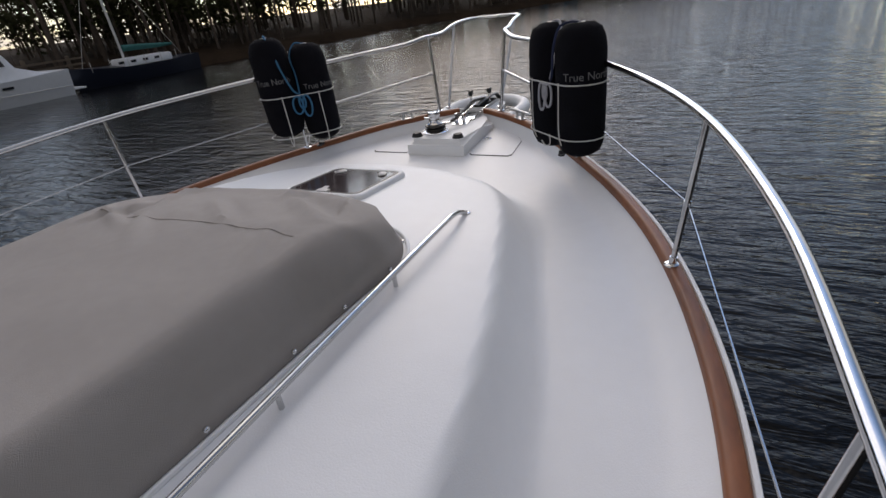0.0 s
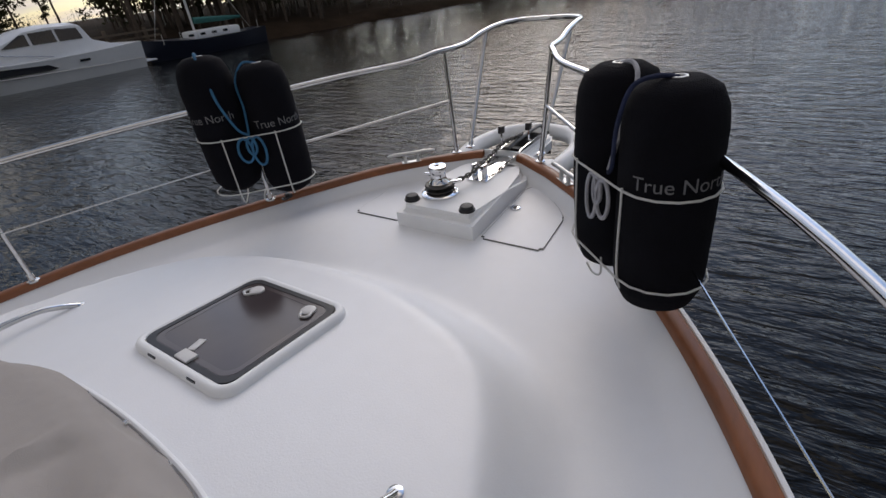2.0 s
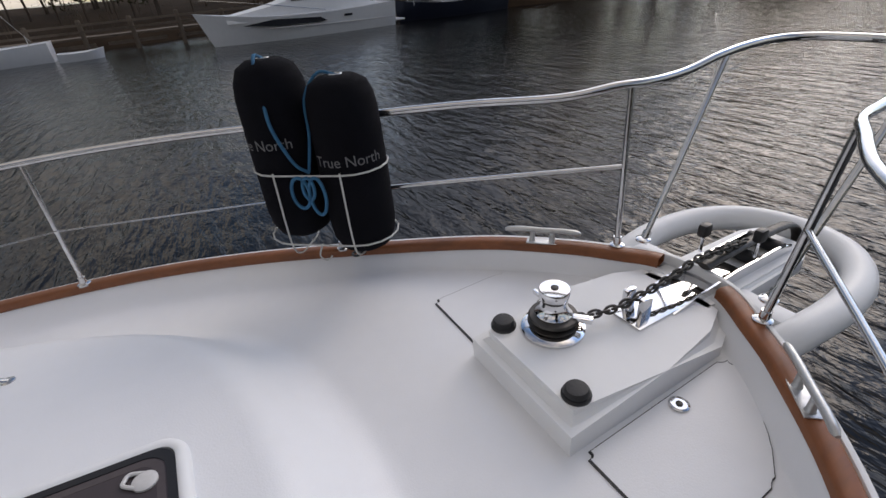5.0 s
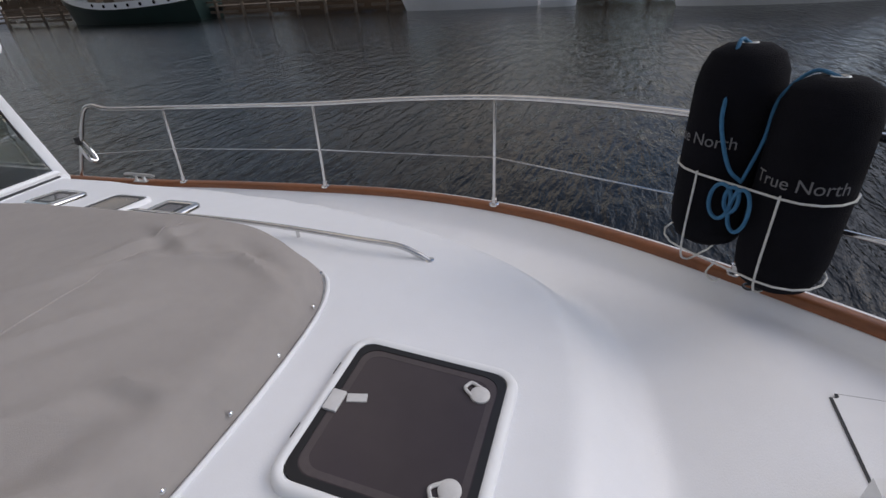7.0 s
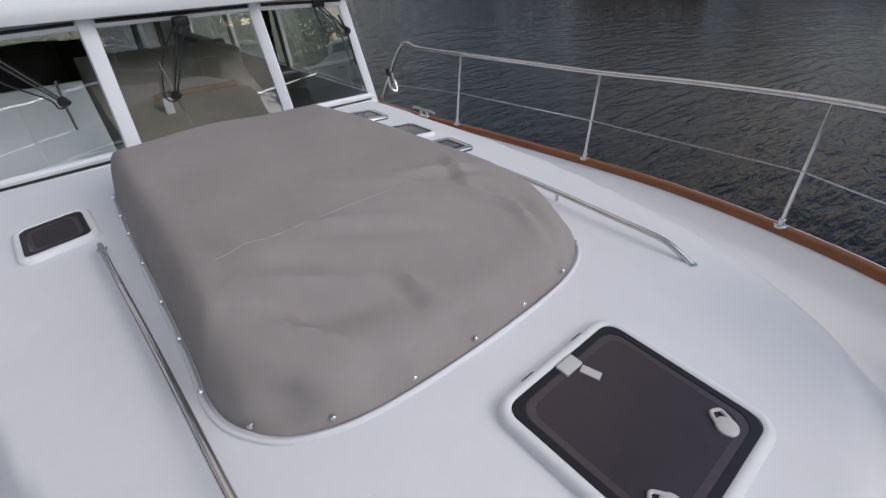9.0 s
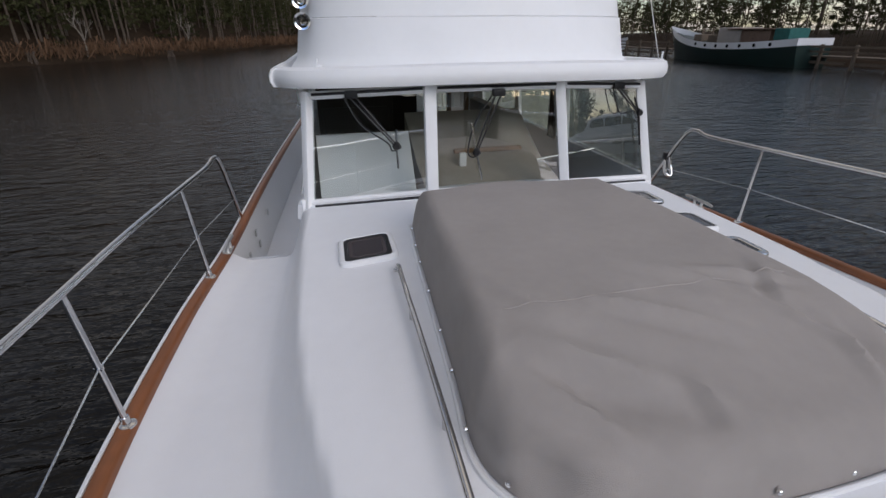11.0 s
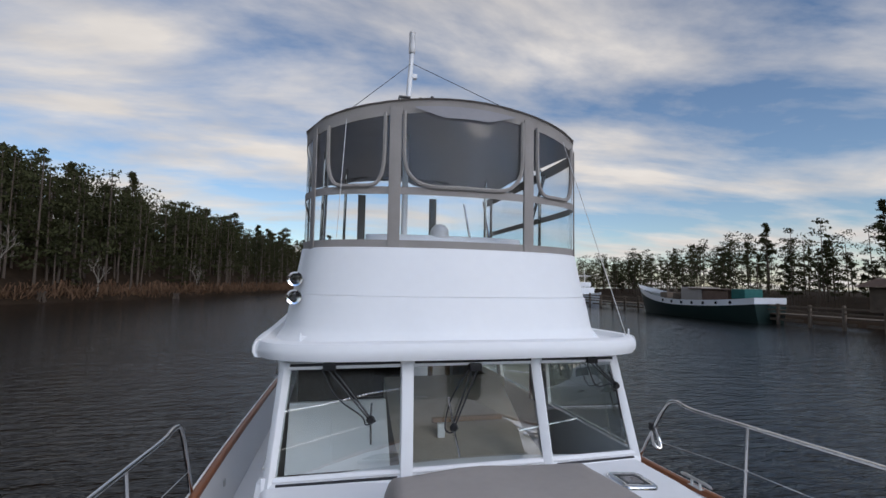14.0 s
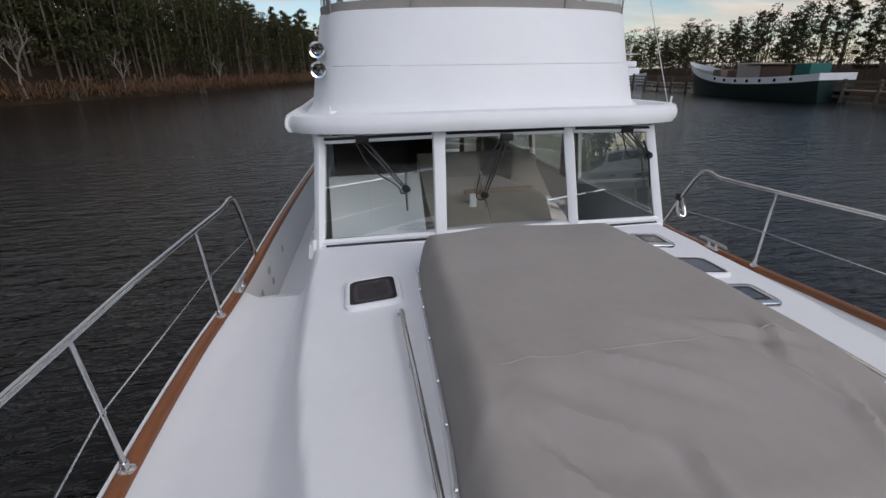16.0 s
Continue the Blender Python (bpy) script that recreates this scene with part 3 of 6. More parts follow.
roller = thing("bow_roller", (0.03, 0.1, 0.376), "mirror polished stainless bow roller with anchor shank", "bow roller")
part("plate", box(bmesh.new(), (0.02, -0.02, 0.379), (0.14, 0.62, 0.006), 0.002), CHROME, roller)
for x in (-0.055, 0.095):
    bm = bmesh.new()
    mx = Matrix.Translation((x, 0, 0)) @ Matrix.Rotation(radians(90), 4, "Y") @ Matrix.Rotation(radians(90), 4, "Z")
    side_o = [(-0.16, 0.378), (-0.02, 0.405), (0.2, 0.425), (0.48, 0.43), (0.58, 0.41), (0.60, 0.375), (0.1, 0.37)]
    prism(bm, side_o, -0.004, 0.004, 0, mx)
    part("cheek", bm, CHROME, roller)
part("guide", box(bmesh.new(), (-0.028, -0.26, 0.42), (0.022, 0.05, 0.09), 0.005), CHROME, roller)
part("guide", box(bmesh.new(), (0.045, -0.26, 0.42), (0.022, 0.05, 0.09), 0.005), CHROME, roller)
for y in (0.52, 0.36):
    bm = bmesh.new()
    tube(bm, [(-0.053, y, 0.405), (0.093, y, 0.405)], 0.028, 16)
    part("roller_wheel", bm, RUBBER, roller)
bm = bmesh.new()
tube(bm, spline([(0.02, 0.10, 0.445), (0.02, 0.40, 0.455), (0.02, 0.68, 0.44), (0.02, 0.80, 0.34), (0.02, 0.84, 0.16)], 6), 0.026, 10, flat=0.5)
part("anchor_shank", bm, CHAIN, roller, "dark galvanised anchor shank")
for x, y in ((-0.055, 0.18), (0.095, 0.30)):
    bm = bmesh.new()
    tube(bm, [(x, y, 0.45), (x, y, 0.53)], 0.007, 8)
    pin = part("pin", bm, CHROME, roller)
    part("pin_knob", box(bmesh.new(), (x, y, 0.55), (0.036, 0.05, 0.055), 0.012), BLACK, pin)

for ob in (bow, plat, wl_, chain, roller):
    ob.location.z -= 0.018

# Deck lockers beside the platform.
LID = [(0.285, -0.765), (0.645, -0.765), (0.632, -0.42), (0.555, -0.31), (0.40, -0.165), (0.315, -0.115), (0.285, -0.14)]
for side in (1, -1):
    lk = thing("deck_locker", (side * 0.45, -0.45, deck_z(-0.45)), "flush white locker lid set into the bow deck", "hatch", "deck lockers")
    o = [(side * x, y) for x, y in LID]
    if side < 0:
        o = o[::-1]
    c = Vector((sum(p[0] for p in o) / 7, sum(p[1] for p in o) / 7))
    zt = [deck_z(y) + 0.012 for _, y in o]

    def lid(bm, f, z0, z1):
        pts = [(c.x + (x - c.x) * f, c.y + (y - c.y) * f) for x, y in o]
        lo = [bm.verts.new((x, y, deck_z(y) + 0.014 + z0)) for x, y in pts]
        hi = [bm.verts.new((x, y, deck_z(y) + 0.014 + z1)) for x, y in pts]
        t = bm.faces.new(hi)
        bm.faces.new(lo[::-1])
        for k in range(7):
            bm.faces.new((lo[k], lo[(k + 1) % 7], hi[(k + 1) % 7], hi[k]))
        bmesh.ops.bevel(bm, geom=[e for v in hi for e in v.link_edges if e not in t.edges], offset=0.02, segments=3, affect="EDGES")
        return bm
    part("gasket", lid(bmesh.new(), 1.018, -0.02, 0.0015), BLACK, lk, "dark joint round the lid")
    part("lid", lid(bmesh.new(), 0.998, -0.015, 0.0035), GELDECK, lk)
    ML = Matrix.Translation((side * 0.325, -0.405, deck_z(-0.41) + 0.021))
    latch = part("latch", lathe(bmesh.new(), [(0.032, 0), (0.032, 0.004), (0.026, 0.007), (0.024, 0.003)], ML, 28), CHROME, lk)
    part("latch_socket", lathe(bmesh.new(), [(0.011, 0.002), (0.011, 0.006), (0.008, 0.007)], ML, 12), BLACK, latch)
    # access plate on the inner bulwark
    ap = thing("access_plate", (side * 0.55, -0.2, 0.31), "white screwed access plate inside the bow bulwark", "plate", "access plates")
    ang = math.atan2(-0.13, 0.17) * side
    rot = Matrix.Translation((side * 0.572, -0.23, 0.315)) @ Matrix.Rotation(ang, 4, "Z") @ Matrix.Rotation(radians(38), 4, "X")
    bm = bmesh.new()
    prism(bm, rounded(-0.105, -0.04, 0.105, 0.04, 0.012, 3), -0.004, 0.004, 0.0015, rot)
    part("plate", bm, WHITE, ap)
    for sx in (-0.09, 0.09):
        for sy in (-0.028, 0.028):
            part("screw", lathe(bmesh.new(), [(0.005, 0.003), (0.005, 0.006), (0.003, 0.007)], rot @ Matrix.Translation((sx, sy, 0)), 8), STEEL, ap)


def cleat(loc, yaw, label):
    c = thing("mooring_cleat", loc, label, "cleat", "mooring cleats")
    R = Matrix.Translation(loc) @ Matrix.Rotation(yaw, 4, "Z")
    bm = bmesh.new()
    tube(bm, [R @ Vector(p) for p in spline([(-0.17, 0, 0.056), (-0.1, 0, 0.063), (0, 0, 0.062), (0.1, 0, 0.063), (0.17, 0, 0.056)], 4)], [0.007] + [0.013] * 15 + [0.007], 10)
    part("horn", bm, ALLOY, c)
    for x in (-0.045, 0.045):
        part("leg", lathe(bmesh.new(), [(0.02, 0), (0.013, 0.01), (0.011, 0.06)], R @ Matrix.Translation((x, 0, 0)), 12), ALLOY, c)
    part("foot", box(bmesh.new(), R @ Vector((0, 0, 0.003)), (0.14, 0.045, 0.006), 0.002, Matrix.Rotation(yaw, 4, "Z")), ALLOY, c)


for side in (1, -1):
    cleat((side * 0.56, -0.225, cap_z(-0.22) + 0.018), -side * 0.75, "light alloy mooring cleat on the teak cap at the bow")
    cleat((side * 2.0, -5.35, cap_z(-5.35) + 0.018), radians(90), "light alloy mooring cleat on the teak cap by the deckhouse")

# ---- fenders in wire baskets ----


def fender(x, y, side, turn, FEND_R, FEND_Z0, lean, lab):
    f = thing("fender", (x, y, FEND_Z0), lab, "fender", "covered fenders")
    R = Matrix.Translation((x, y, FEND_Z0)) @ Matrix.Rotation(radians(lean * side), 4, "Y")
    prof = [(0.02, 0.0), (0.075, 0.008), (FEND_R * 0.80, 0.035), (FEND_R - 0.008, 0.085), (FEND_R, 0.15), (FEND_R + 0.002, 0.4), (FEND_R, 0.64), (FEND_R - 0.008, 0.705), (FEND_R * 0.80, 0.757), (FEND_R * 0.5, 0.784), (0.03, 0.788), (0.024, 0.77)]
    bm = lathe(bmesh.new(), prof, R, 40)
    for v in bm.verts:
        q = noise.noise(v.co * 7.0) * 0.005
        v.co.x += q
        v.co.y += q * 0.6
    part("cover", bm, FLEECE, f)
    bm = bmesh.new()
    tube(bm, [R @ Vector((0.024 * math.cos(a), 0.024 * math.sin(a), 0.785)) for a in [2 * math.pi * k / 16 for k in range(16)]], 0.005, 6, closed=True)
    part("eyelet", bm, ALLOY, f)
    # lettering wrapped round the cover, facing inboard
    cu = bpy.data.curves.new("text", "FONT")
    cu.body, cu.size, cu.align_x = "True North", 0.064, "CENTER"
    tmp = bpy.data.objects.new("tmp", cu)
    scene.collection.objects.link(tmp)
    me = bpy.data.meshes.new_from_object(tmp.evaluated_get(bpy.context.evaluated_depsgraph_get()))
    bpy.data.objects.remove(tmp)
    bm = bmesh.new()
    bm.from_mesh(me)
    bmesh.ops.subdivide_edges(bm, edges=[e for e in bm.edges if e.calc_length() > 0.02], cuts=2)
    bmesh.ops.triangulate(bm, faces=bm.faces)
    rr = FEND_R + 0.0065
    for v in bm.verts:
        a = turn + v.co.x / rr
        v.co = R @ Vector((rr * math.cos(a), rr * math.sin(a), (0.485 if side > 0 else 0.445) + v.co.y))
    isl = []
    left = set(bm.faces)
    while left:
        stack, grp = [left.pop()], []
        while stack:
            fc = stack.pop()
            grp.append(fc)
            for e in fc.edges:
                for g in e.link_faces:
                    if g in left:
                        left.remove(g)
                        stack.append(g)
        isl.append([[tuple(v.co) for v in fc.verts] for fc in grp])
    bm.free()
    for grp in isl:
        bm = bmesh.new()
        for tri in grp:
            bm.faces.new([bm.verts.new(c) for c in tri])
        bmesh.ops.remove_doubles(bm, verts=bm.verts, dist=1e-5)
        part("letter", bm, LETTER, f, smooth=False)
    return f, R


def cord(bm, pts, r=0.0045):
    tube(bm, spline(pts, 6), r, 7)


for side in (1, -1):
    FA, FB = ((1.04, -0.965), (1.26, -1.18)) if side > 0 else ((1.03, -0.90), (1.225, -1.13))   # fore and aft fender centres
    FEND_R = 0.150 if side > 0 else 0.149
    FEND_Z0 = 0.398 if side > 0 else 0.395
    LEAN = -1.5 if side > 0 else 2.0
    DZ = FEND_Z0 - 0.335 + (0.045 if side > 0 else 0.0)
    turns = (radians(140), radians(-62)) if side > 0 else (radians(-25), radians(-55))
    rope = ROPE_BLUE if side < 0 else ROPE_GREY
    made = []
    for k, ((fx, fy), lab) in enumerate(((FA, "black fleece covered fender standing in a wire basket"), (FB, "black fleece covered fender with a rope coil, in a basket"))):
        made.append(fender(side * fx, fy, side, turns[k], FEND_R, FEND_Z0 + (0.075 * k if side < 0 else 0.0), LEAN, lab))
    basket = thing("fender_basket", (side * 1.2, -1.0, 0.36), "thin white coated wire fender basket on the guard rail", "basket", "fender baskets")
    a, b = Vector((side * FA[0], FA[1], 0)), Vector((side * FB[0], FB[1], 0))
    along = (b - a).normalized()
    out = Vector((-along.y, along.x, 0)) * (1 if -along.y * side > 0 else -1)
    for z in (0.42 + DZ, 0.75 + DZ):
        lean = math.tan(radians(LEAN)) * (z - FEND_Z0) * side
        pts = []
        rr = FEND_R + 0.008
        for k in range(9):
            q = math.pi * k / 8
            pts.append(a - along * rr * math.sin(q) + out * rr * -math.cos(q))
        for k in range(9):
            q = math.pi * k / 8
            pts.append(b + along * rr * math.sin(q) + out * rr * math.cos(q))
        pts = [p + Vector((lean, 0, z)) for p in pts]
        bm = bmesh.new()
        tube(bm, pts, 0.0042, 7, closed=True)
        part("hoop", bm, ROPE_WHITE, basket)
    for c in (a, b):
        bm = bmesh.new()
        rr = FEND_R + 0.008
        p = c - out * rr
        l0, l1 = (math.tan(radians(LEAN)) * (z - FEND_Z0) * side for z in (0.42 + DZ, 0.75 + DZ))
        tube(bm, spline([p + Vector((l1, 0, 0.76 + DZ)), p + Vector((l0, 0, 0.43 + DZ)), c - out * 0.10 + Vector((0, 0, 0.345 + DZ)), c + Vector((0, 0, 0.335 + DZ)), c + out * 0.1 + Vector((0, 0, 0.345 + DZ)), c + out * rr + Vector((l0, 0, 0.43 + DZ)), c + out * rr + Vector((l1, 0, 0.76 + DZ))], 6), 0.0042, 7)
        part("strut", bm, ROPE_WHITE, basket)
    # clamp under the basket on the cap
    part("clamp", box(bmesh.new(), (side * (FA[0] + 0.06), FA[1] - 0.02, 0.345), (0.05, 0.03, 0.03), 0.008), BLACK, basket)
    bm = bmesh.new()
    tube(bm, spline([(side * (FA[0] + 0.06) + 0.02 * math.cos(q), FA[1] - 0.05 + 0.02 * math.sin(q), 0.335) for q in [2 * math.pi * k / 10 for k in range(10)]], 2, closed=True), 0.006, 6, closed=True)
    part("clamp_ring", bm, BLACK, basket)
    # fender lines: from each eyelet down the inboard face, tied in a coil between the two
    line = thing("fender_line", (side * 1.1, -1.0, 0.8), ("blue" if side < 0 else "grey") + " braided fender line tied in a coil", "rope", "fender lines")
    mid = (a + b) / 2 - out * (FEND_R + 0.0)
    ln = lambda z: math.tan(radians(LEAN)) * (z - FEND_Z0) * side
    eye_b = made[1][1] @ Vector((0, 0, 0.785))
    bm = bmesh.new()
    cord(bm, [eye_b, eye_b - out * 0.07 + Vector((0, 0, 0.012)) - along * 0.0, b - out * (FEND_R - 0.02) + along * -0.03 + Vector((ln(1.06), 0, 1.06 + DZ)), b - out * (FEND_R + 0.008) - along * 0.05 + Vector((ln(0.95), 0, 0.95 + DZ)),
              b - out * (FEND_R - 0.01) - along * 0.10 + Vector((ln(0.8), 0, 0.80 + DZ)), mid + out * 0.03 + Vector((ln(0.75), 0, 0.75 + DZ))], 0.0075)
    part("line", bm, ROPE_NAVY if side > 0 else ROPE_BLUE, line)
    eye_a = made[0][1] @ Vector((0, 0, 0.785))
    bm = bmesh.new()
    cord(bm, [eye_a, eye_a + along * 0.08 + Vector((0, 0, 0.008)), a + along * (FEND_R - 0.005) - out * 0.03 + Vector((ln(1.05), 0, 1.035 + DZ)), a + along * (FEND_R - 0.01) - out * 0.07 + Vector((ln(0.9), 0, 0.9 + DZ)), mid + out * 0.03 + Vector((ln(0.76), 0, 0.76 + DZ))], 0.008 if side > 0 else 0.0065)
    part("line", bm, rope, line)
    for dx, w, h in ((-0.035, 0.035, 0.085), (0.04, 0.04, 0.07), (0.0, 0.025, 0.05)):
        bm = bmesh.new()
        pts = []
        for k in range(14):
            q = 2 * math.pi * k / 14
            pts.append(mid - out * 0.012 + along * (dx + w * math.sin(q)) + Vector((ln(0.7), 0, 0.745 + DZ - h + h * math.cos(q))))
        tube(bm, spline(pts, 3, closed=True), 0.0075, 7, closed=True)
        part("coil", bm, rope, line)
    bm = bmesh.new()
    cord(bm, [a - out * 0.14 + along * 0.16 + Vector((0, 0, 0.42 + DZ)), a - out * 0.15 + along * 0.18 + Vector((0, 0, 0.36 + DZ)), a - out * 0.16 + along * 0.14 + Vector((0, 0, 0.345 + DZ)), a - out * 0.17 + along * 0.11 + Vector((0, 0, 0.375 + DZ))], 0.004)
    part("tail", bm, ROPE_WHITE, line)

# ---- deck hatches ----


def deck_hatch(name, x0, y0, x1, y1, r, border, pane, frame_m, label, group=""):
    cx, cy = (x0 + x1) / 2, (y0 + y1) / 2
    z = trunk_z(cx, cy)
    sx = (trunk_z(x1, cy) - trunk_z(x0, cy)) / (x1 - x0)
    sy = (trunk_z(cx, y1) - trunk_z(cx, y0)) / (y1 - y0)
    n = Vector((-sx, -sy, 1)).normalized()
    R = Matrix.Translation((cx, cy, z)) @ n.to_track_quat("Z", "Y").to_matrix().to_4x4()
    # keep the plan axes
    xa = Vector((1, 0, sx)).normalized()
    ya = n.cross(xa)
    R = Matrix.Translation((cx, cy, z)) @ Matrix((xa, ya, n)).transposed().to_4x4()
    w, h = (x1 - x0) / 2, (y1 - y0) / 2
    t = thing(name, (cx, cy, z), label, "hatch", group)
    n_ = 6
    prof = [(0, -0.02), (0, 0.012), (0.006, 0.022), (0.016, 0.027), (border * 0.8, 0.027), (border, 0.022), (border, -0.01)]
    bm = bmesh.new()
    rows = []
    for d, zz in prof:
        o = rounded(-w + d, -h + d, w - d, h - d, max(0.004, r - d), n_)
        rows.append([R @ Vector((x, y, zz)) for x, y in o])
    sheet(bm, rows, closed=True)
    part("hatch_frame", bm, frame_m, t)
    d = border
    bm = bmesh.new()
    ring_frame(bm, rounded(-w + d, -h + d, w - d, h - d, r - d * 0.6, n_), rounded(-w + d + 0.022, -h + d + 0.022, w - d - 0.022, h - d - 0.022, r - d * 0.6, n_), 0.005, 0.0235, R)
    part("gasket", bm, BLACK, t, smooth=False)
    d += 0.012
    bm = bmesh.new()
    prism(bm, rounded(-w + d, -h + d, w - d, h - d, r - d * 0.4, n_), 0.008, 0.0215, 0, R)
    part("pane", bm, pane, t)
    bm = bmesh.new()
    d += 0.014
    ring_frame(bm, rounded(-w + d, -h + d, w - d, h - d, max(0.01, r - d * 0.4), n_), rounded(-w + d + 0.02, -h + d + 0.02, w - d - 0.02, h - d - 0.02, max(0.008, r - d * 0.5), n_), 0.010, 0.0222, R)
    part("inner_lining", bm, LINING, t, "paler inner lining showing through the pane")
    return t, R


hatch, HR = deck_hatch("deck_hatch", -0.28, -2.322, 0.295, -1.757, 0.075, 0.034, ACRYLIC, GELCOAT, "square deck hatch with smoked acrylic pane and white frame")
for x, rz in ((-0.155, -0.5), (0.155, 0.5)):
    LM = HR @ Matrix.Translation((x, 0.178, 0.0215)) @ Matrix.Rotation(rz, 4, "Z")
    la = part("latch", lathe(bmesh.new(), [(0.030, 0), (0.030, 0.006), (0.024, 0.010), (0.01, 0.011)], LM, 24), GREYPLASTIC, hatch)
    bm = bmesh.new()
    tube(bm, [LM @ Vector(p) for p in spline([(-0.022, -0.012, 0.005), (-0.016, -0.045, 0.006), (0.0, -0.050, 0.006), (0.016, -0.045, 0.006), (0.022, -0.012, 0.005)], 5)], 0.0055, 7)
    part("lever", bm, GREYPLASTIC, la)
part("handle", box(bmesh.new(), HR @ Vector((0.0, -0.222, 0.026)), (0.075, 0.045, 0.012), 0.005, HR.to_3x3().to_4x4()), GREYPLASTIC, hatch)
part("stay", box(bmesh.new(), HR @ Vector((-0.03, -0.165, 0.0228)), (0.03, 0.06, 0.006), 0.002, HR.to_3x3().to_4x4() @ Matrix.Rotation(0.3, 4, "Z")), GREYPLASTIC, hatch)
for x in (-0.12, 0.12):
    part("hinge", box(bmesh.new(), HR @ Vector((x, -0.276, 0.012)), (0.05, 0.012, 0.018), 0.003, HR.to_3x3().to_4x4()), BLACK, hatch)

deck_hatch("cabin_hatch", 0.868, -4.60, 1.20, -4.225, 0.065, 0.034, ACRYLIC, GELCOAT, "small cabin top hatch with smoked pane and white frame", "cabin hatches")
deck_hatch("cabin_hatch", -1.18, -4.50, -0.87, -4.19, 0.06, 0.026, ACRYLIC_BLUE, GELCOAT, "small cabin top hatch with dark blue pane and white frame", "cabin hatches")
deck_hatch("deck_vent", -1.16, -4.98, -0.89, -4.72, 0.05, 0.045, ACRYLIC, STEEL, "low stainless framed deck vent beside the windscreen", "deck vents")
deck_hatch("deck_vent", -1.16, -4.06, -0.89, -3.80, 0.05, 0.045, ACRYLIC, STEEL, "low stainless framed deck vent on the cabin top", "deck vents")

# Grab rails either side of the cover.
for side in (1, -1):
    g = thing("grab_rail", (side * 0.9, -3.2, trunk_z(0.9, -3.2)), "stainless grab rail along the cabin top", "handrail", "grab rails")
    zt = lambda y: trunk_z(0.9, y)
    bm = bmesh.new()
    gx = 0.905 if side > 0 else 0.855
    pts = [(side * gx, -2.27, zt(-2.27)), (side * gx, -2.33, zt(-2.3) + 0.03), (side * (gx + 0.003), -2.42, zt(-2.4) + 0.052), (side * (gx + 0.006), -2.6, zt(-2.6) + 0.055), (side * 0.905, -3.2, zt(-3.2) + 0.055), (side * 0.905, -3.9, zt(-3.9) + 0.055), (side * 0.903, -4.02, zt(-4) + 0.055), (side * 0.902, -4.08, zt(-4) + 0.035), (side * 0.902, -4.10, zt(-4.1))]
    tube(bm, spline(pts, 6), 0.0125, 12)
    part("bar", bm, STEEL, g)
    for y in (-2.98, -3.62):
        bm = bmesh.new()
        tube(bm, [(side * 0.908, y, zt(y)), (side * 0.908, y, zt(y) + 0.055)], 0.009, 8)
        part("post", bm, STEEL, g)
    for y in (-2.27, -4.1):
        part("foot", lathe(bmesh.new(), [(0.022, 0), (0.022, 0.005), (0.014, 0.009)], Matrix.Translation((side * gx if y > -3 else side * 0.902, y, zt(y))), 16), STEEL, g)

# ---- canvas cover over the seating well ----
cov = thing("canvas_cover", (0, -3.6, 0.49), "taupe canvas cover snapped over the foredeck seat", "cover")


def cover_outline(f, y_front, y_aft, hw, r):
    """Plan outline, from the aft port corner round the bow to aft starboard."""
    pts = [(-hw * 0.85, y_aft + 0.04), (-hw * 0.90, y_aft + 0.5), (-hw * 0.97, -3.2), (-hw * 1.0, y_front - 0.36), (-hw * 0.94, y_front - 0.20), (-hw * 0.80, y_front - 0.085), (-hw * 0.52, y_front - 0.012), (0, y_front + 0.012)]
    pts = pts + [(-x, y) for x, y in pts[-2::-1]]
    return [(p.x * 0.92 + 0.085, p.y) for p in spline([(x, y, 0) for x, y in pts], 7)]


def cover_top(x, y):
    return 0.625 + 0.105 * smooth01(-2.55, -3.2, y) + 0.018 * (1 - ((x - 0.1) / 0.7) ** 2) - 0.012 * smooth01(-3.6, -4.6, y)


CREASES = [(-0.15, -3.28, -0.50, -3.12, 0.014, 0.03), (0.36, -3.18, -0.06, -2.90, 0.016, 0.030), (0.66, -3.02, 0.24, -2.72, 0.028, 0.045), (0.25, -2.78, 0.20, -2.62, 0.018, 0.025), (0.70, -3.5, 0.50, -3.05, 0.010, 0.04),
           (-0.32, -2.62, -0.42, -2.92, 0.020, 0.028), (-0.42, -2.72, -0.22, -3.1, 0.014, 0.035), (0.1, -3.4, -0.25, -3.1, 0.008, 0.04), (0.48, -2.62, 0.66, -2.88, 0.016, 0.028), (-0.45, -3.3, -0.30, -2.95, 0.012, 0.03)]


def crease(x, y):
    z = 0.0
    for x0, y0, x1, y1, amp, wd in CREASES:
        dx, dy = x1 - x0, y1 - y0
        t = ((x - x0) * dx + (y - y0) * dy) / (dx * dx + dy * dy)
        tt = min(1.0, max(0.0, t))
        off = ((x - x0) * dy - (y - y0) * dx) / math.hypot(dx, dy)
        past = abs(t - tt) * math.hypot(dx, dy)
        fade = math.sin(math.pi * min(0.94, max(0.06, tt))) ** 0.7 * math.exp(-(past / 0.03) ** 2)
        w_ = wd * 1.05
        z += 1.3 * amp * fade * (math.exp(-(off / w_) ** 2) - 0.8 * math.exp(-((off - 1.5 * w_) / (1.2 * w_)) ** 2))
    return z


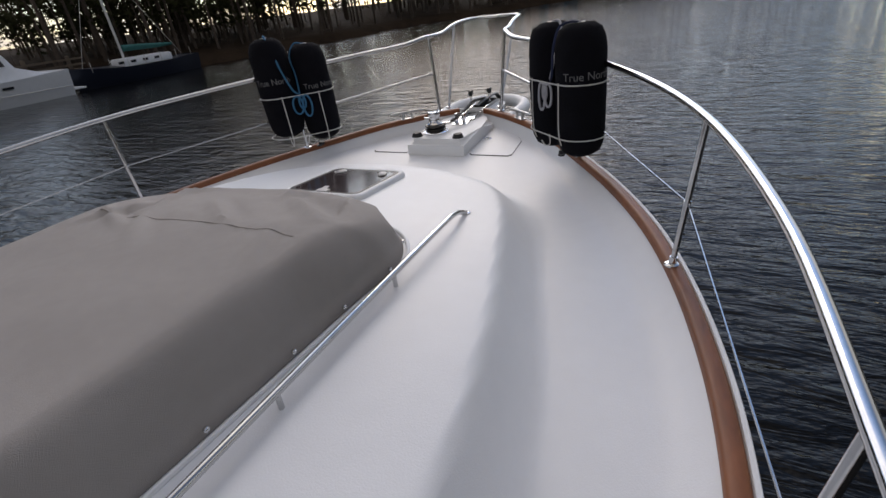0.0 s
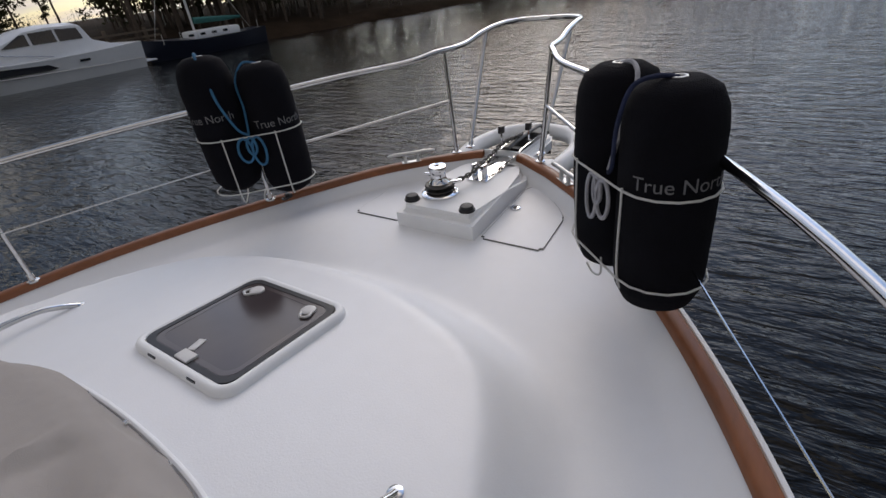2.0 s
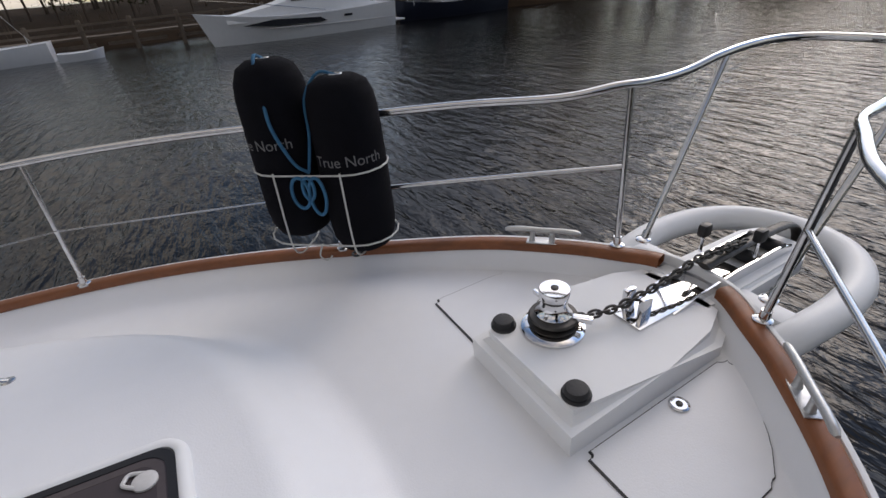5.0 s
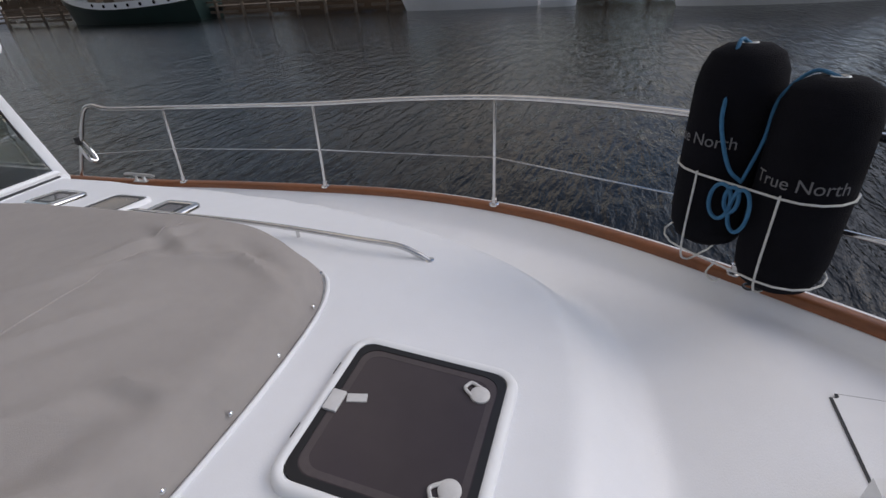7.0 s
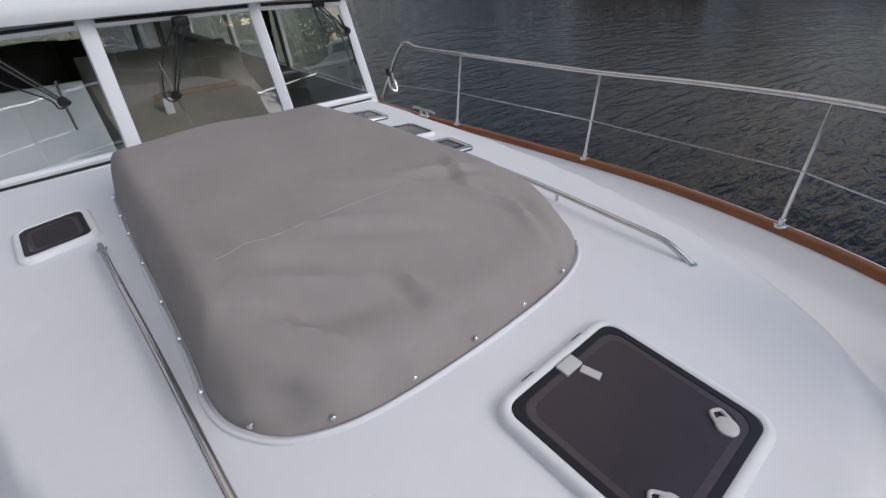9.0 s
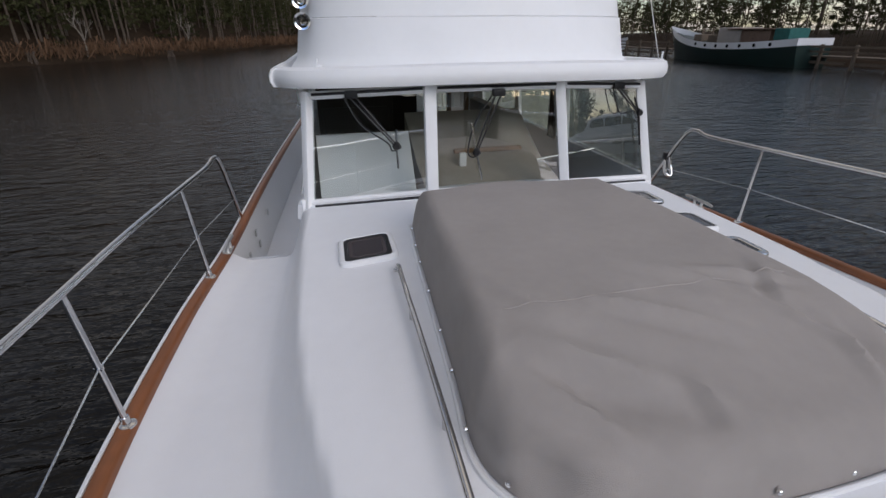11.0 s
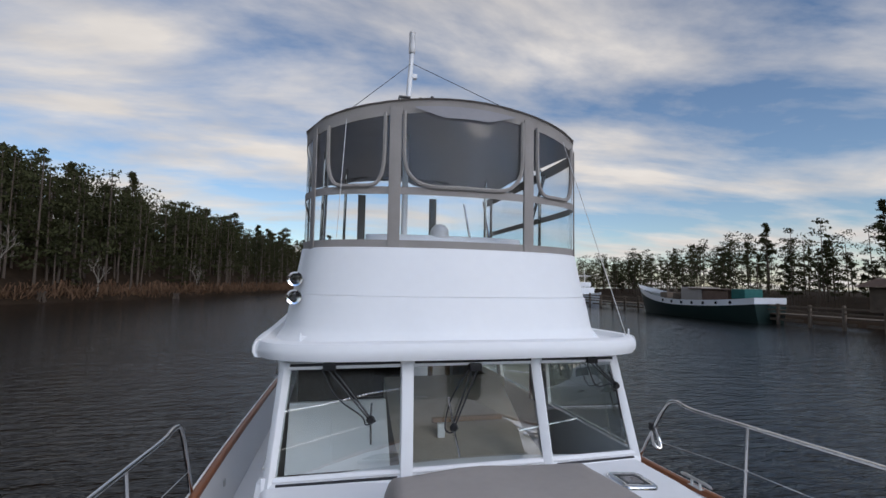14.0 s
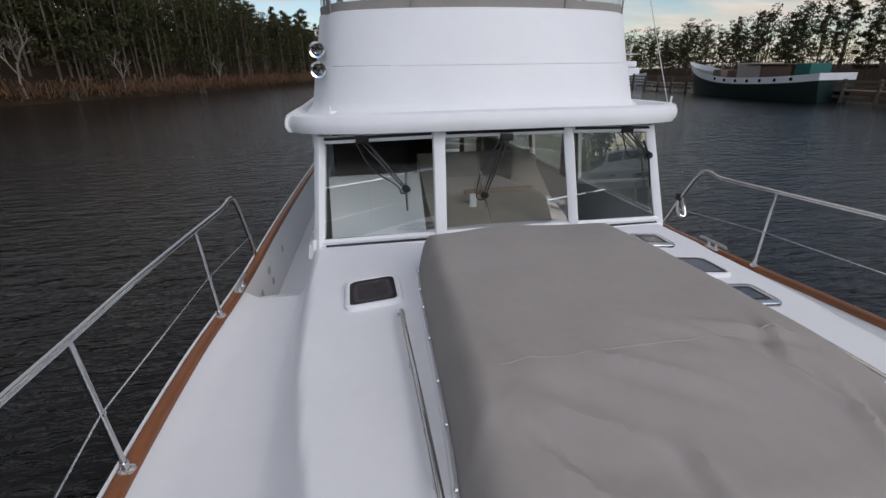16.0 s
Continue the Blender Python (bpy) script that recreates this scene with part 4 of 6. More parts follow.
RINGS = [(-2.522, -4.70, 0.825, 0.0), (-2.525, -4.70, 0.822, 0.05), (-2.533, -4.695, 0.806, 0.3), (-2.545, -4.69, 0.788, 0.55), (-2.562, -4.67, 0.766, 0.78), (-2.590, -4.64, 0.742, 0.92), (-2.626, -4.60, 0.712, 0.985), (-2.67, -4.55, 0.675, 1.0)]
RINGS += [(None, None, 1 - k / 17, 1.0) for k in range(1, 17)]
rows = []
inner_ring = None
for f, (yf, ya, hw, top) in enumerate(RINGS):
    if yf is None:
        o = [(0.105 + (x - 0.105) * hw, -3.62 + (y + 3.62) * hw) for x, y in inner_ring]
    else:
        o = cover_outline(f, yf, ya, hw, 0.2)
        a, b = o[-1], o[0]
        o = o + [(a[0] + (b[0] - a[0]) * k / 24, a[1] + (b[1] - a[1]) * k / 24 - 0.03 * math.sin(math.pi * k / 24)) for k in range(1, 24)]
        inner_ring = o
    row = []
    for k, (x, y) in enumerate(o):
        base = trunk_z(x, y) + 0.004
        z = base + (cover_top(x, y) - base) * top
        if f >= 2:
            z += top * (noise.noise(Vector((x * 2.3, y * 2.3, 1.0))) * 0.014 + noise.noise(Vector((x * 6, y * 6, 4.0))) * 0.004)
            z -= 0.005 * max(0.0, 1 - abs(y + 3.18) / 0.03)
        if 1 <= f <= 5:      # puckers between the snaps
            s_ = noise.noise(Vector((x * 7, y * 7, 6.0))) * 0.03 * math.sin(math.pi * top)
            x, y = x * (1 + s_), y + s_
        row.append((x, y, z))
    rows.append(row)
bm = bmesh.new()
V = sheet(bm, rows, closed=True)
bm.faces.new(V[-1])
bmesh.ops.subdivide_edges(bm, edges=bm.edges[:], cuts=1, use_grid_fill=True)
for v in bm.verts:
    v.co.z += crease(v.co.x, v.co.y) * smooth01(0.52, 0.62, v.co.z)
cover_part = part("cloth", bm, CANVAS, cov)
# raised seam across the cover, on the cloth
bm = bmesh.new()
tube(bm, [(x, -3.18 + 0.01 * math.sin(x * 4), cover_top(x, -3.18) + noise.noise(Vector((x * 2.3, -3.18 * 2.3, 1.0))) * 0.014 + noise.noise(Vector((x * 6, -3.18 * 6, 4.0))) * 0.004 + crease(x, -3.18) - 0.0035) for x in np.linspace(-0.49, 0.66, 40)], 0.004, 6)
part("seam", bm, CANVAS, cov)
base_o = cover_outline(0, -2.537, -4.70, 0.826, 0.2)
acc, last = 0.0, None
for i, (x, y) in enumerate(base_o):
    if last is not None:
        acc += math.hypot(x - last[0], y - last[1])
    last = (x, y)
    if acc > 0.215 or i == 3:
        acc = 0.0
        a, b = base_o[max(i - 1, 0)], base_o[min(i + 1, len(base_o) - 1)]
        nn = Vector((-(b[1] - a[1]), b[0] - a[0], 0)).normalized()
        pos = Vector((x, y, trunk_z(x, y) + 0.034))
        m = Matrix.Translation(pos + nn * 0.010) @ nn.to_track_quat("Z", "Y").to_matrix().to_4x4()
        part("snap", lathe(bmesh.new(), [(0.0085, -0.004), (0.0085, 0.004), (0.006, 0.007), (0.002, 0.008)], m, 12), CHROME, cov)
# piping board under the hem
bm = bmesh.new()
tube(bm, [(x * 1.008, y + 0.002, trunk_z(x, y) + 0.004) for x, y in cover_outline(0, -2.512, -4.71, 0.835, 0.2)], 0.009, 8)
part("hem_rail", bm, GELCOAT, cov, "white rail under the hem")

# ---- deckhouse ----
house = thing("deckhouse", (0, -7, -0.4), "white deckhouse with a three-pane raked windscreen", "deckhouse", kind="structure")
WB = [(1.39, -5.38, 0.398), (0.50, -5.13, 0.49), (-0.545, -5.13, 0.49), (-1.445, -5.38, 0.398)]
WT = [(1.315, -5.44, 1.185), (0.50, -5.175, 1.235), (-0.455, -5.175, 1.235), (-1.275, -5.44, 1.185)]
WB, WT = [Vector(p) for p in WB], [Vector(p) for p in WT]
for b, t in zip(WB, WT):
    bm = bmesh.new()
    d = (t - b).normalized()
    wide = 0.042 if abs(b.x) < 1 else 0.032
    R = Matrix.Translation((b + t) / 2) @ d.to_track_quat("Z", "Y").to_matrix().to_4x4()
    box(bm, (0, 0, 0), (wide * 2, 0.07, (t - b).length + 0.06), 0.012)
    bmesh.ops.transform(bm, matrix=R, verts=bm.verts)
    part("windscreen_post", bm, GELCOAT, house)
for i in range(3):
    b0, b1, t0, t1 = WB[i], WB[i + 1], WT[i], WT[i + 1]
    win = bmesh.new()
    n = (b1 - b0).cross(t0 - b0).normalized()
    if n.y < 0:
        n = -n
    a, c = 0.035, 0.03
    q = [b0.lerp(b1, 0.0) + Vector((0, 0, 0.03)), b0.lerp(b1, 1.0) + Vector((0, 0, 0.03)), t1 - Vector((0, 0, 0.0)), t0]
    win.faces.new([win.verts.new(p) for p in q])
    pane = part("window_pane", win, GLASS, house, "clear windscreen glass")
    pane.visible_shadow = False
    bm = bmesh.new()
    tube(bm, [b0 + Vector((0, 0, 0.035)), b1 + Vector((0, 0, 0.035))], 0.022, 8)
    part("sill", bm, GELCOAT, house)
    bm = bmesh.new()
    tube(bm, [b0.lerp(b1, 0.06) + n * 0.024 + Vector((0, 0, 0.004)), b0.lerp(b1, 0.94) + n * 0.024 + Vector((0, 0, 0.004))], 0.012, 8)
    part("drain_slot", bm, BLACK, house, "black slot under the glass")
    bm = bmesh.new()
    tube(bm, [t0 + n * 0.0 + Vector((0, 0, 0.0)), t1 + Vector((0, 0, 0.0))], 0.028, 8)
    part("head_rail", bm, GELCOAT, house)
    bm = bmesh.new()
    tube(bm, [t0.lerp(t1, 0.05) + n * 0.03 + Vector((0, 0, 0.006)), t0.lerp(t1, 0.95) + n * 0.03 + Vector((0, 0, 0.006))], 0.010, 8)
    part("head_seal", bm, BLACK, house)
# front coaming under the glass, from the trunk top up
bm = bmesh.new()
cn = [Vector((1.46, -5.45, 0.40))] + [p.copy() for p in WB] + [Vector((-1.46, -5.45, 0.40))]
sheet(bm, [[Vector((p.x, p.y - 0.02, p.z + 0.03)) for p in cn], [Vector((p.x * 1.01, p.y + 0.03, p.z + 0.012)) for p in cn], [Vector((p.x * 1.02, p.y + 0.06, p.z - 0.09)) for p in cn]])
part("coaming", bm, GELCOAT, house)
# house sides with real window openings
for side in (1, -1):
    X = side * 1.42

    def hx(z):
        return side * (1.44 - 0.06 * smooth01(0.4, 1.25, z))
    wall_pieces = [((-5.36, -10.6), (-0.4, 0.46)), ((-5.6, -10.6), (1.12, 1.27)), ((-6.85, -6.95), (0.46, 1.12)), ((-8.3, -8.45), (0.46, 1.12)), ((-10.0, -10.6), (0.46, 1.12))]
    bm = bmesh.new()
    for (y0, y1), (z0, z1) in wall_pieces:
        V1 = [bm.verts.new((hx(z) - side * o, y, z)) for o in (0, 0.04) for y, z in ((y0, z0), (y1, z0), (y1, z1), (y0, z1))]
        for f in ((0, 1, 2, 3), (7, 6, 5, 4), (0, 4, 5, 1), (1, 5, 6, 2), (2, 6, 7, 3), (3, 7, 4, 0)):
            bm.faces.new([V1[k] for k in f])
    part("side_wall", bm, GELCOAT, house, smooth=False)
    for y0, y1 in ((-5.5, -6.85), (-6.95, -8.3), (-8.45, -10.0)):
        bm = bmesh.new()
        ztop = 1.12
        bm.faces.new([bm.verts.new(p) for p in ((hx(0.46) - side * 0.02, y0, 0.46), (hx(0.46) - side * 0.02, y1, 0.46), (hx(ztop) - side * 0.02, y1, ztop), (hx(ztop) - side * 0.02, y0 - (0.1 if y0 > -6 else 0), ztop))])
        g = part("side_pane", bm, GLASS, house)
        g.visible_shadow = False
        bm = bmesh.new()
        for zz in (0.47, 1.11):
            tube(bm, [(hx(zz), y0, zz), (hx(zz), y1, zz)], 0.014, 6)
        part("window_trim", bm, STEEL, house)
bm = bmesh.new()
box(bm, (0.75, -10.6, 0.45), (1.3, 0.06, 1.7), 0.01)
box(bm, (-1.15, -10.6, 0.45), (0.5, 0.06, 1.7), 0.01)
part("aft_bulkhead", bm, GELCOAT, house)
bm = bmesh.new()
box(bm, (0, -8.0, -0.42), (2.8, 5.2, 0.04), 0)
part("cabin_sole", bm, WOOD, house)

# wipers
for (x, tx) in ((1.02, 0.66), (0.02, 0.25), (-1.0, -1.22)):
    k = (x + 1.385) / 2.77
    w = thing("wiper", (x, -5.3, 1.2), "black windscreen wiper with bunched cables", "wiper", "windscreen wipers")

    def on(px, pz):
        """Just ahead of the glass at that x and height."""
        s = (pz - 0.45) / 0.75
        ax = abs(px)
        yb = -5.13 - (0.25 * (ax - 0.5) / 0.885 if ax > 0.5 else 0)
        yt = -5.175 - (0.265 * (ax - 0.5) / 0.8 if ax > 0.5 else 0)
        return Vector((px, yb + (yt - yb) * s + 0.035, pz))
    part("motor", box(bmesh.new(), on(x, 1.20), (0.09, 0.05, 0.05), 0.01), BLACK, w)
    mid = (x + tx) / 2
    if x > 0.5:
        j = (0.74, 0.86)
        blade = [(0.735, 0.97), (0.735, 0.70)]
    elif x > -0.5:
        j = (0.18, 0.80)
        blade = [(0.215, 1.0), (0.135, 0.60)]
    else:
        j = (-1.255, 0.98)
        blade = [(-1.19, 1.10), (-1.30, 0.72)]
    for dx in (-0.02, 0.022):
        bm = bmesh.new()
        tube(bm, [on(x + dx, 1.19), on(j[0] + dx * 0.4, j[1])], 0.006, 6)
        part("arm", bm, BLACK, w)
    bm = bmesh.new()
    tube(bm, [on(*blade[0]), on(j[0], j[1]), on(*blade[1])], 0.008, 6)
    part("blade", bm, STEEL if -0.5 < x else BLACK, w)
    bm = bmesh.new()
    lathe(bm, [(0.02, 0), (0.03, 0.01), (0.02, 0.03)], Matrix.Translation(on(*j)) @ Matrix.Rotation(radians(-90), 4, "X"), 12)
    part("joint", bm, BLACK, w)
    bm = bmesh.new()
    cord(bm, [on(x + 0.05, 1.18), on((x + j[0]) / 2 + 0.09, 1.0), on(j[0] + 0.06, j[1] + 0.02), on(j[0] + 0.03, j[1] - 0.035), on(j[0] - 0.03, j[1] - 0.01), on(j[0], j[1] + 0.03)], 0.005)
    part("cable", bm, BLACK, w)

# ---- saloon seen through the glass ----
dash = thing("helm_dash", (0.2, -5.7, 0.3), "dark moulded dash and a white reflection stand-in behind the windscreen", "dash")
# added white slab: imitates the deck's pale reflection in the starboard pane
bm = bmesh.new()
rows = [[(x, y, z) for x in (0.56, 0.8, 1.05, 1.30)] for y, z in ((-5.47, 0.43), (-5.50, 0.47), (-5.80, 0.84), (-5.84, 0.84), (-5.86, 0.3))]
sheet(bm, rows)
part("chart_flat", bm, WHITE, dash, "white tilted panel standing in for the deck's reflection")
bm = bmesh.new()
rows = [[(x, y, z) for x in (-0.62, -0.3, 0.1, 0.50)] for y, z in ((-5.28, 0.44), (-5.8, 0.58), (-6.4, 0.90), (-6.45, 0.2))]
sheet(bm, rows)
part("dash_top", bm, FABRIC, dash)
part("fiddle_rail", box(bmesh.new(), (-0.15, -5.86, 0.64), (0.62, 0.05, 0.04), 0.012), WOOD, dash)
part("fiddle_post", box(bmesh.new(), (0.12, -5.70, 0.60), (0.06, 0.04, 0.12), 0.01), WHITE, dash)
bm = bmesh.new()
tube(bm, [(-0.55, -5.7, 0.56), (-1.15, -5.8, 0.60)], 0.012, 8)
part("grab_bar", bm, STEEL, dash)
settee = thing("settee", (-0.2, -8.5, 0.0), "cream upholstered settee in the saloon", "sofa")
part("seat", box(bmesh.new(), (-0.7, -8.4, 0.0), (0.7, 1.9, 0.45), 0.06), FABRIC, settee)
part("backrest", box(bmesh.new(), (-1.05, -8.4, 0.4), (0.18, 1.9, 0.5), 0.06), FABRIC, settee)
# cabinets, bulkhead and curtain share the brown that has shade painted in
cab = thing("galley_cabinet", (0.75, -7.4, 0.0), "dark wooden saloon cabinets, saloon shade in their colour", "cabinet")
part("body", box(bmesh.new(), (0.92, -7.6, 0.35), (0.75, 1.4, 1.5), 0.01), SHADED_BROWN, cab)
part("door", box(bmesh.new(), (0.92, -6.885, 0.30), (0.66, 0.02, 1.2), 0.006), SHADED_BROWN, cab)
bh = thing("saloon_bulkhead", (0, -9.2, 0.3), "dark joinery bulkhead, saloon shade in its colour, with wooden posts", "bulkhead", kind="structure")
part("panel", box(bmesh.new(), (0.25, -9.2, 0.40), (0.7, 0.05, 1.6), 0.005), SHADED_BROWN, bh)
for x in (-0.12, -0.32):
    part("post", box(bmesh.new(), (x, -7.2, 0.4), (0.05, 0.05, 1.6), 0.01), WOOD, bh)
cur = thing("curtain", (-0.55, -6.4, 0.4), "brown curtain darkened with saloon shade, gathered by the window", "curtain")
bm = bmesh.new()
sheet(bm, [[(-1.30 + 0.012 * math.sin(k * 1.7), -6.9 - 0.018 * k, z) for k in range(14)] for z in (1.12, 0.8, 0.46)])
part("cloth", bm, SHADED_BROWN, cur)

# ---- roof brow and flybridge ----


def u_line(front, halfw, corner_y, back_y, flat=0.55, n=10):
    """A U open aft, from port aft round the front to starboard aft."""
    pts = [(-halfw, back_y), (-halfw, (back_y + corner_y) / 2), (-halfw, corner_y), (-halfw * 0.965, corner_y + (front - corner_y) * 0.38), (-halfw * 0.84, corner_y + (front - corner_y) * 0.68), (-halfw * flat, corner_y + (front - corner_y) * 0.90), (0, front)]
    pts = pts + [(-x, y) for x, y in pts[-2::-1]]
    return [(p.x, p.y) for p in spline([(x, y, 0) for x, y in pts], n)]


roof = thing("roof_brow", (0, -7, 1.3), "white moulded deckhouse roof with an overhanging brow and rounded lip", "roof", kind="structure")
bm = bmesh.new()
rows = []
for off, z in ((-0.30, 1.235), (-0.10, 1.232), (-0.02, 1.240), (0.0, 1.275), (0.0, 1.315), (-0.015, 1.352), (-0.05, 1.368), (-0.085, 1.360), (-0.105, 1.325), (-0.13, 1.312), (-0.5, 1.318), (-1.1, 1.33)):
    o = u_line(-4.97 + off, 1.565 + off, -5.8, -10.8)
    rows.append([(x, y, z + 0.035 * (1 - (x / 1.6) ** 2) - 0.02 * smooth01(-5.6, -7, y)) for x, y in o])
sheet(bm, rows)
part("brow_shell", bm, GELCOAT, roof)
bm = bmesh.new()
box(bm, (0, -8.1, 1.285), (2.9, 5.4, 0.05), 0.01)
part("roof_panel", bm, GELCOAT, roof)

fly = thing("flybridge", (0, -7, 1.35), "white moulded flybridge coaming with a fine horizontal joint", "flybridge", kind="structure")
for z0, z1, k0, k1 in ((1.30, 1.675, 0, 1), (1.683, 2.05, 0, 1)):
    bm = bmesh.new()
    rows = []
    for s in range(9):
        z = z0 + (z1 - z0) * s / 8
        f = (z - 1.30) / 0.75
        fl = 0.06 * (1 - smooth01(0, 0.14, f))
        front = -5.26 - 0.20 * f + fl + (0.012 if z0 < 1.5 else 0)
        hw = 1.40 - 0.125 * f + fl + (0.008 if z0 < 1.5 else 0)
        rows.append([(x, y, z + 0.0) for x, y in u_line(front, hw, -6.35, -10.3, 0.52)])
    inner = [(x * 0.985, y - 0.02, z1) for x, y, _ in rows[-1]]
    rows.append([(x * 0.99, y - 0.01, z1 + 0.006) for x, y, _ in rows[-1]])
    rows.append([(x * 0.955, y - 0.05, z1 + 0.006) for x, y, _ in rows[-2]])
    rows.append([(x * 0.95, y - 0.06, z1 - 0.3) for x, y, _ in rows[-3]])
    sheet(bm, rows)
    part("coaming_lower" if z0 < 1.5 else "coaming_upper", bm, GELCOAT, fly)
bm = bmesh.new()
box(bm, (0, -7.9, 1.36), (2.45, 4.6, 0.03), 0)
part("bridge_deck", bm, GELDECK, fly)
console = thing("flybridge_console", (0.2, -6.0, 1.4), "pale green white helm console with a compass dome", "console")
bm = bmesh.new()
rows = []
for s in range(7):
    a = math.pi * s / 6
    rows.append([(0.02 + 0.72 * math.cos(math.pi * k / 16), -6.05 + 0.35 * math.sin(math.pi * k / 16) * (0.4 + 0.6 * math.cos(a / 2)), 1.40 + 0.80 * math.sin(a / 2)) for k in range(17)])
sheet(bm, rows)
part("binnacle", bm, WHITE, console)
part("compass", lathe(bmesh.new(), [(0.09, 0.0), (0.085, 0.03), (0.075, 0.09), (0.045, 0.125), (0.01, 0.135)], Matrix.Translation((0.10, -5.95, 2.17)), 24), GREYPLASTIC, console)
bm = bmesh.new()
tube(bm, [(-0.17, -5.9, 2.15), (-0.13, -5.98, 2.50)], 0.01, 8)
part("stay", bm, STEEL, console)

# Canvas enclosure: binding strips, clear panels, arched top.
enc = thing("bridge_enclosure", (0, -7, 2.05), "taupe canvas and clear vinyl enclosure round the flybridge", "enclosure")


def enc_line(z, off=0.0):
    f = (z - 2.05) / 1.3
    return u_line(-5.46 - 0.14 * f + off, 1.27 - 0.03 * f + off, -6.35, -8.6, 0.52, 12)


def top_z(x, y):
    return 3.25 - 0.115 * min(1.3, abs(x)) ** 2 - 0.035 * max(0.0, -y - 5.6) * 0.3


def band(z0f, z1f, off0=0.006, thick=0.004):
    """Strip round the enclosure between two heights given as functions of (x, y)."""
    bm_ = bmesh.new()
    lo, hi = enc_line(2.4, off0), enc_line(2.4, off0)
    r1 = [(x, y, z0f(x, y)) for x, y in lo]
    r2 = [(x, y, z1f(x, y)) for x, y in hi]
    r3 = [(x * 0.995, y - 0.004, z1f(x, y)) for x, y in hi]
    r4 = [(x * 0.995, y - 0.004, z0f(x, y)) for x, y in lo]
    sheet(bm_, [r1, r2, r3, r4, r1])
    return bm_


part("skirt_band", band(lambda x, y: 2.035, lambda x, y: 2.115), TRIM, enc)
part("middle_band", band(lambda x, y: 2.475, lambda x, y: 2.535), TRIM, enc)
part("top_band", band(lambda x, y: top_z(x, y) - 0.10, lambda x, y: top_z(x, y) + 0.005), TRIM, enc)
line_pts = enc_line(2.4, 0.010)


def strip_at(x_t, side, w):
    front = [p for p in line_pts if p[1] > -6.4]
    i = min(range(len(front)), key=lambda k: abs(front[k][0] - side * x_t))
    p = Vector((*front[i], 0))
    q = Vector((*front[min(i + 1, len(front) - 1)], 0)) - Vector((*front[max(i - 1, 0)], 0))
    q.normalize()
    bm_ = bmesh.new()
    n_ = Vector((-q.y, q.x, 0))
    zt_ = top_z(p.x, p.y) - 0.04
    ang_ = math.atan2(q.y, q.x)
    box(bm_, p + n_ * 0.004 + Vector((0, 0, (2.04 + zt_) / 2)), (w, 0.010, zt_ - 2.04), 0.003, Matrix.Rotation(ang_, 4, "Z"))
    return bm_


for side in (1, -1):
    part("zip_strip", strip_at(0.575, side, 0.095), TRIM, enc)
    part("zip_strip", strip_at(1.18, side, 0.07), TRIM, enc)
    for y in (-7.2, -8.4):
        bm = bmesh.new()
        box(bm, (side * 1.26, y, 2.6), (0.012, 0.08, 1.1), 0.003)
        part("zip_strip", bm, TRIM, enc)
# U-shaped zip bindings of the roll-up upper panels
allp = enc_line(2.4, 0.012)
for x0, x1 in ((-0.50, 0.50), (-1.08, -0.65), (0.65, 1.08)):
    cx, hw = (x0 + x1) / 2, (x1 - x0) / 2

    def on_enc(x, z):
        front = [p for p in allp if p[1] > -6.5]
        xs = [p[0] for p in front]
        return Vector((x, float(np.interp(x, xs, [p[1] for p in front])) + 0.006, z))
    pts = []
    for px, pz in ((-1, 3.2), (-1, 2.95), (-0.98, 2.72), (-0.85, 2.60), (-0.6, 2.545), (0, 2.54), (0.6, 2.545), (0.85, 2.60), (0.98, 2.72), (1, 2.95), (1, 3.2)):
        x = cx + hw * px
        pts.append(on_enc(x, min(pz, top_z(x, -5.6) - 0.08)))
    bm = bmesh.new()
    tube(bm, spline(pts, 5), 0.017, 6)
    part("zip_binding", bm, TRIM, enc)
for z0, z1, nm in ((2.06, 2.50, "lower_panel"), (2.50, 3.2, "upper_panel")):
    bm = bmesh.new()
    rows = []
    for s in range(5):
        rows.append([(x, y + 0.004 * noise.noise(Vector((x * 5, y * 5, s))), min(z0 + (z1 - z0) * s / 4, top_z(x, y) - 0.03)) for x, y in enc_line(2.4)])
    sheet(bm, rows)
    pv = part(nm, bm, VINYL, enc, "clear vinyl panel")
    pv.visible_shadow = False
bm = bmesh.new()
rows = []
for s in range(17):
    x = -1.27 + 2.54 * s / 16
    fy = float(np.interp(x, [p[0] for p in enc_line(2.4, 0.03) if p[1] > -6.6], [p[1] for p in enc_line(2.4, 0.03) if p[1] > -6.6]))
    rows.append([(x, fy + (-8.7 - fy) * k / 8, top_z(x, fy) + 0.012 + 0.05 * math.sin(math.pi * k / 8)) for k in range(9)])
sheet(bm, rows)
bmesh.ops.solidify(bm, geom=bm.faces[:], thickness=0.012)
part("bimini_top", bm, CANVAS, enc)
bm = bmesh.new()
rows = []
for s in range(17):
    x = -1.23 + 2.46 * s / 16
    fy = float(np.interp(x, [p[0] for p in enc_line(2.4) if p[1] > -6.6], [p[1] for p in enc_line(2.4) if p[1] > -6.6])) - 0.05
    rows.append([(x, fy + (-8.6 - fy) * k / 8, top_z(x, fy) - 0.015 + 0.04 * math.sin(math.pi * k / 8)) for k in range(9)])
sheet(bm, rows)
part("lining", bm, CANVAS_DARK, enc, "dark grey lining of the top")
# dark valance in the middle of the top edge
bm = bmesh.new()
vr = [[], []]
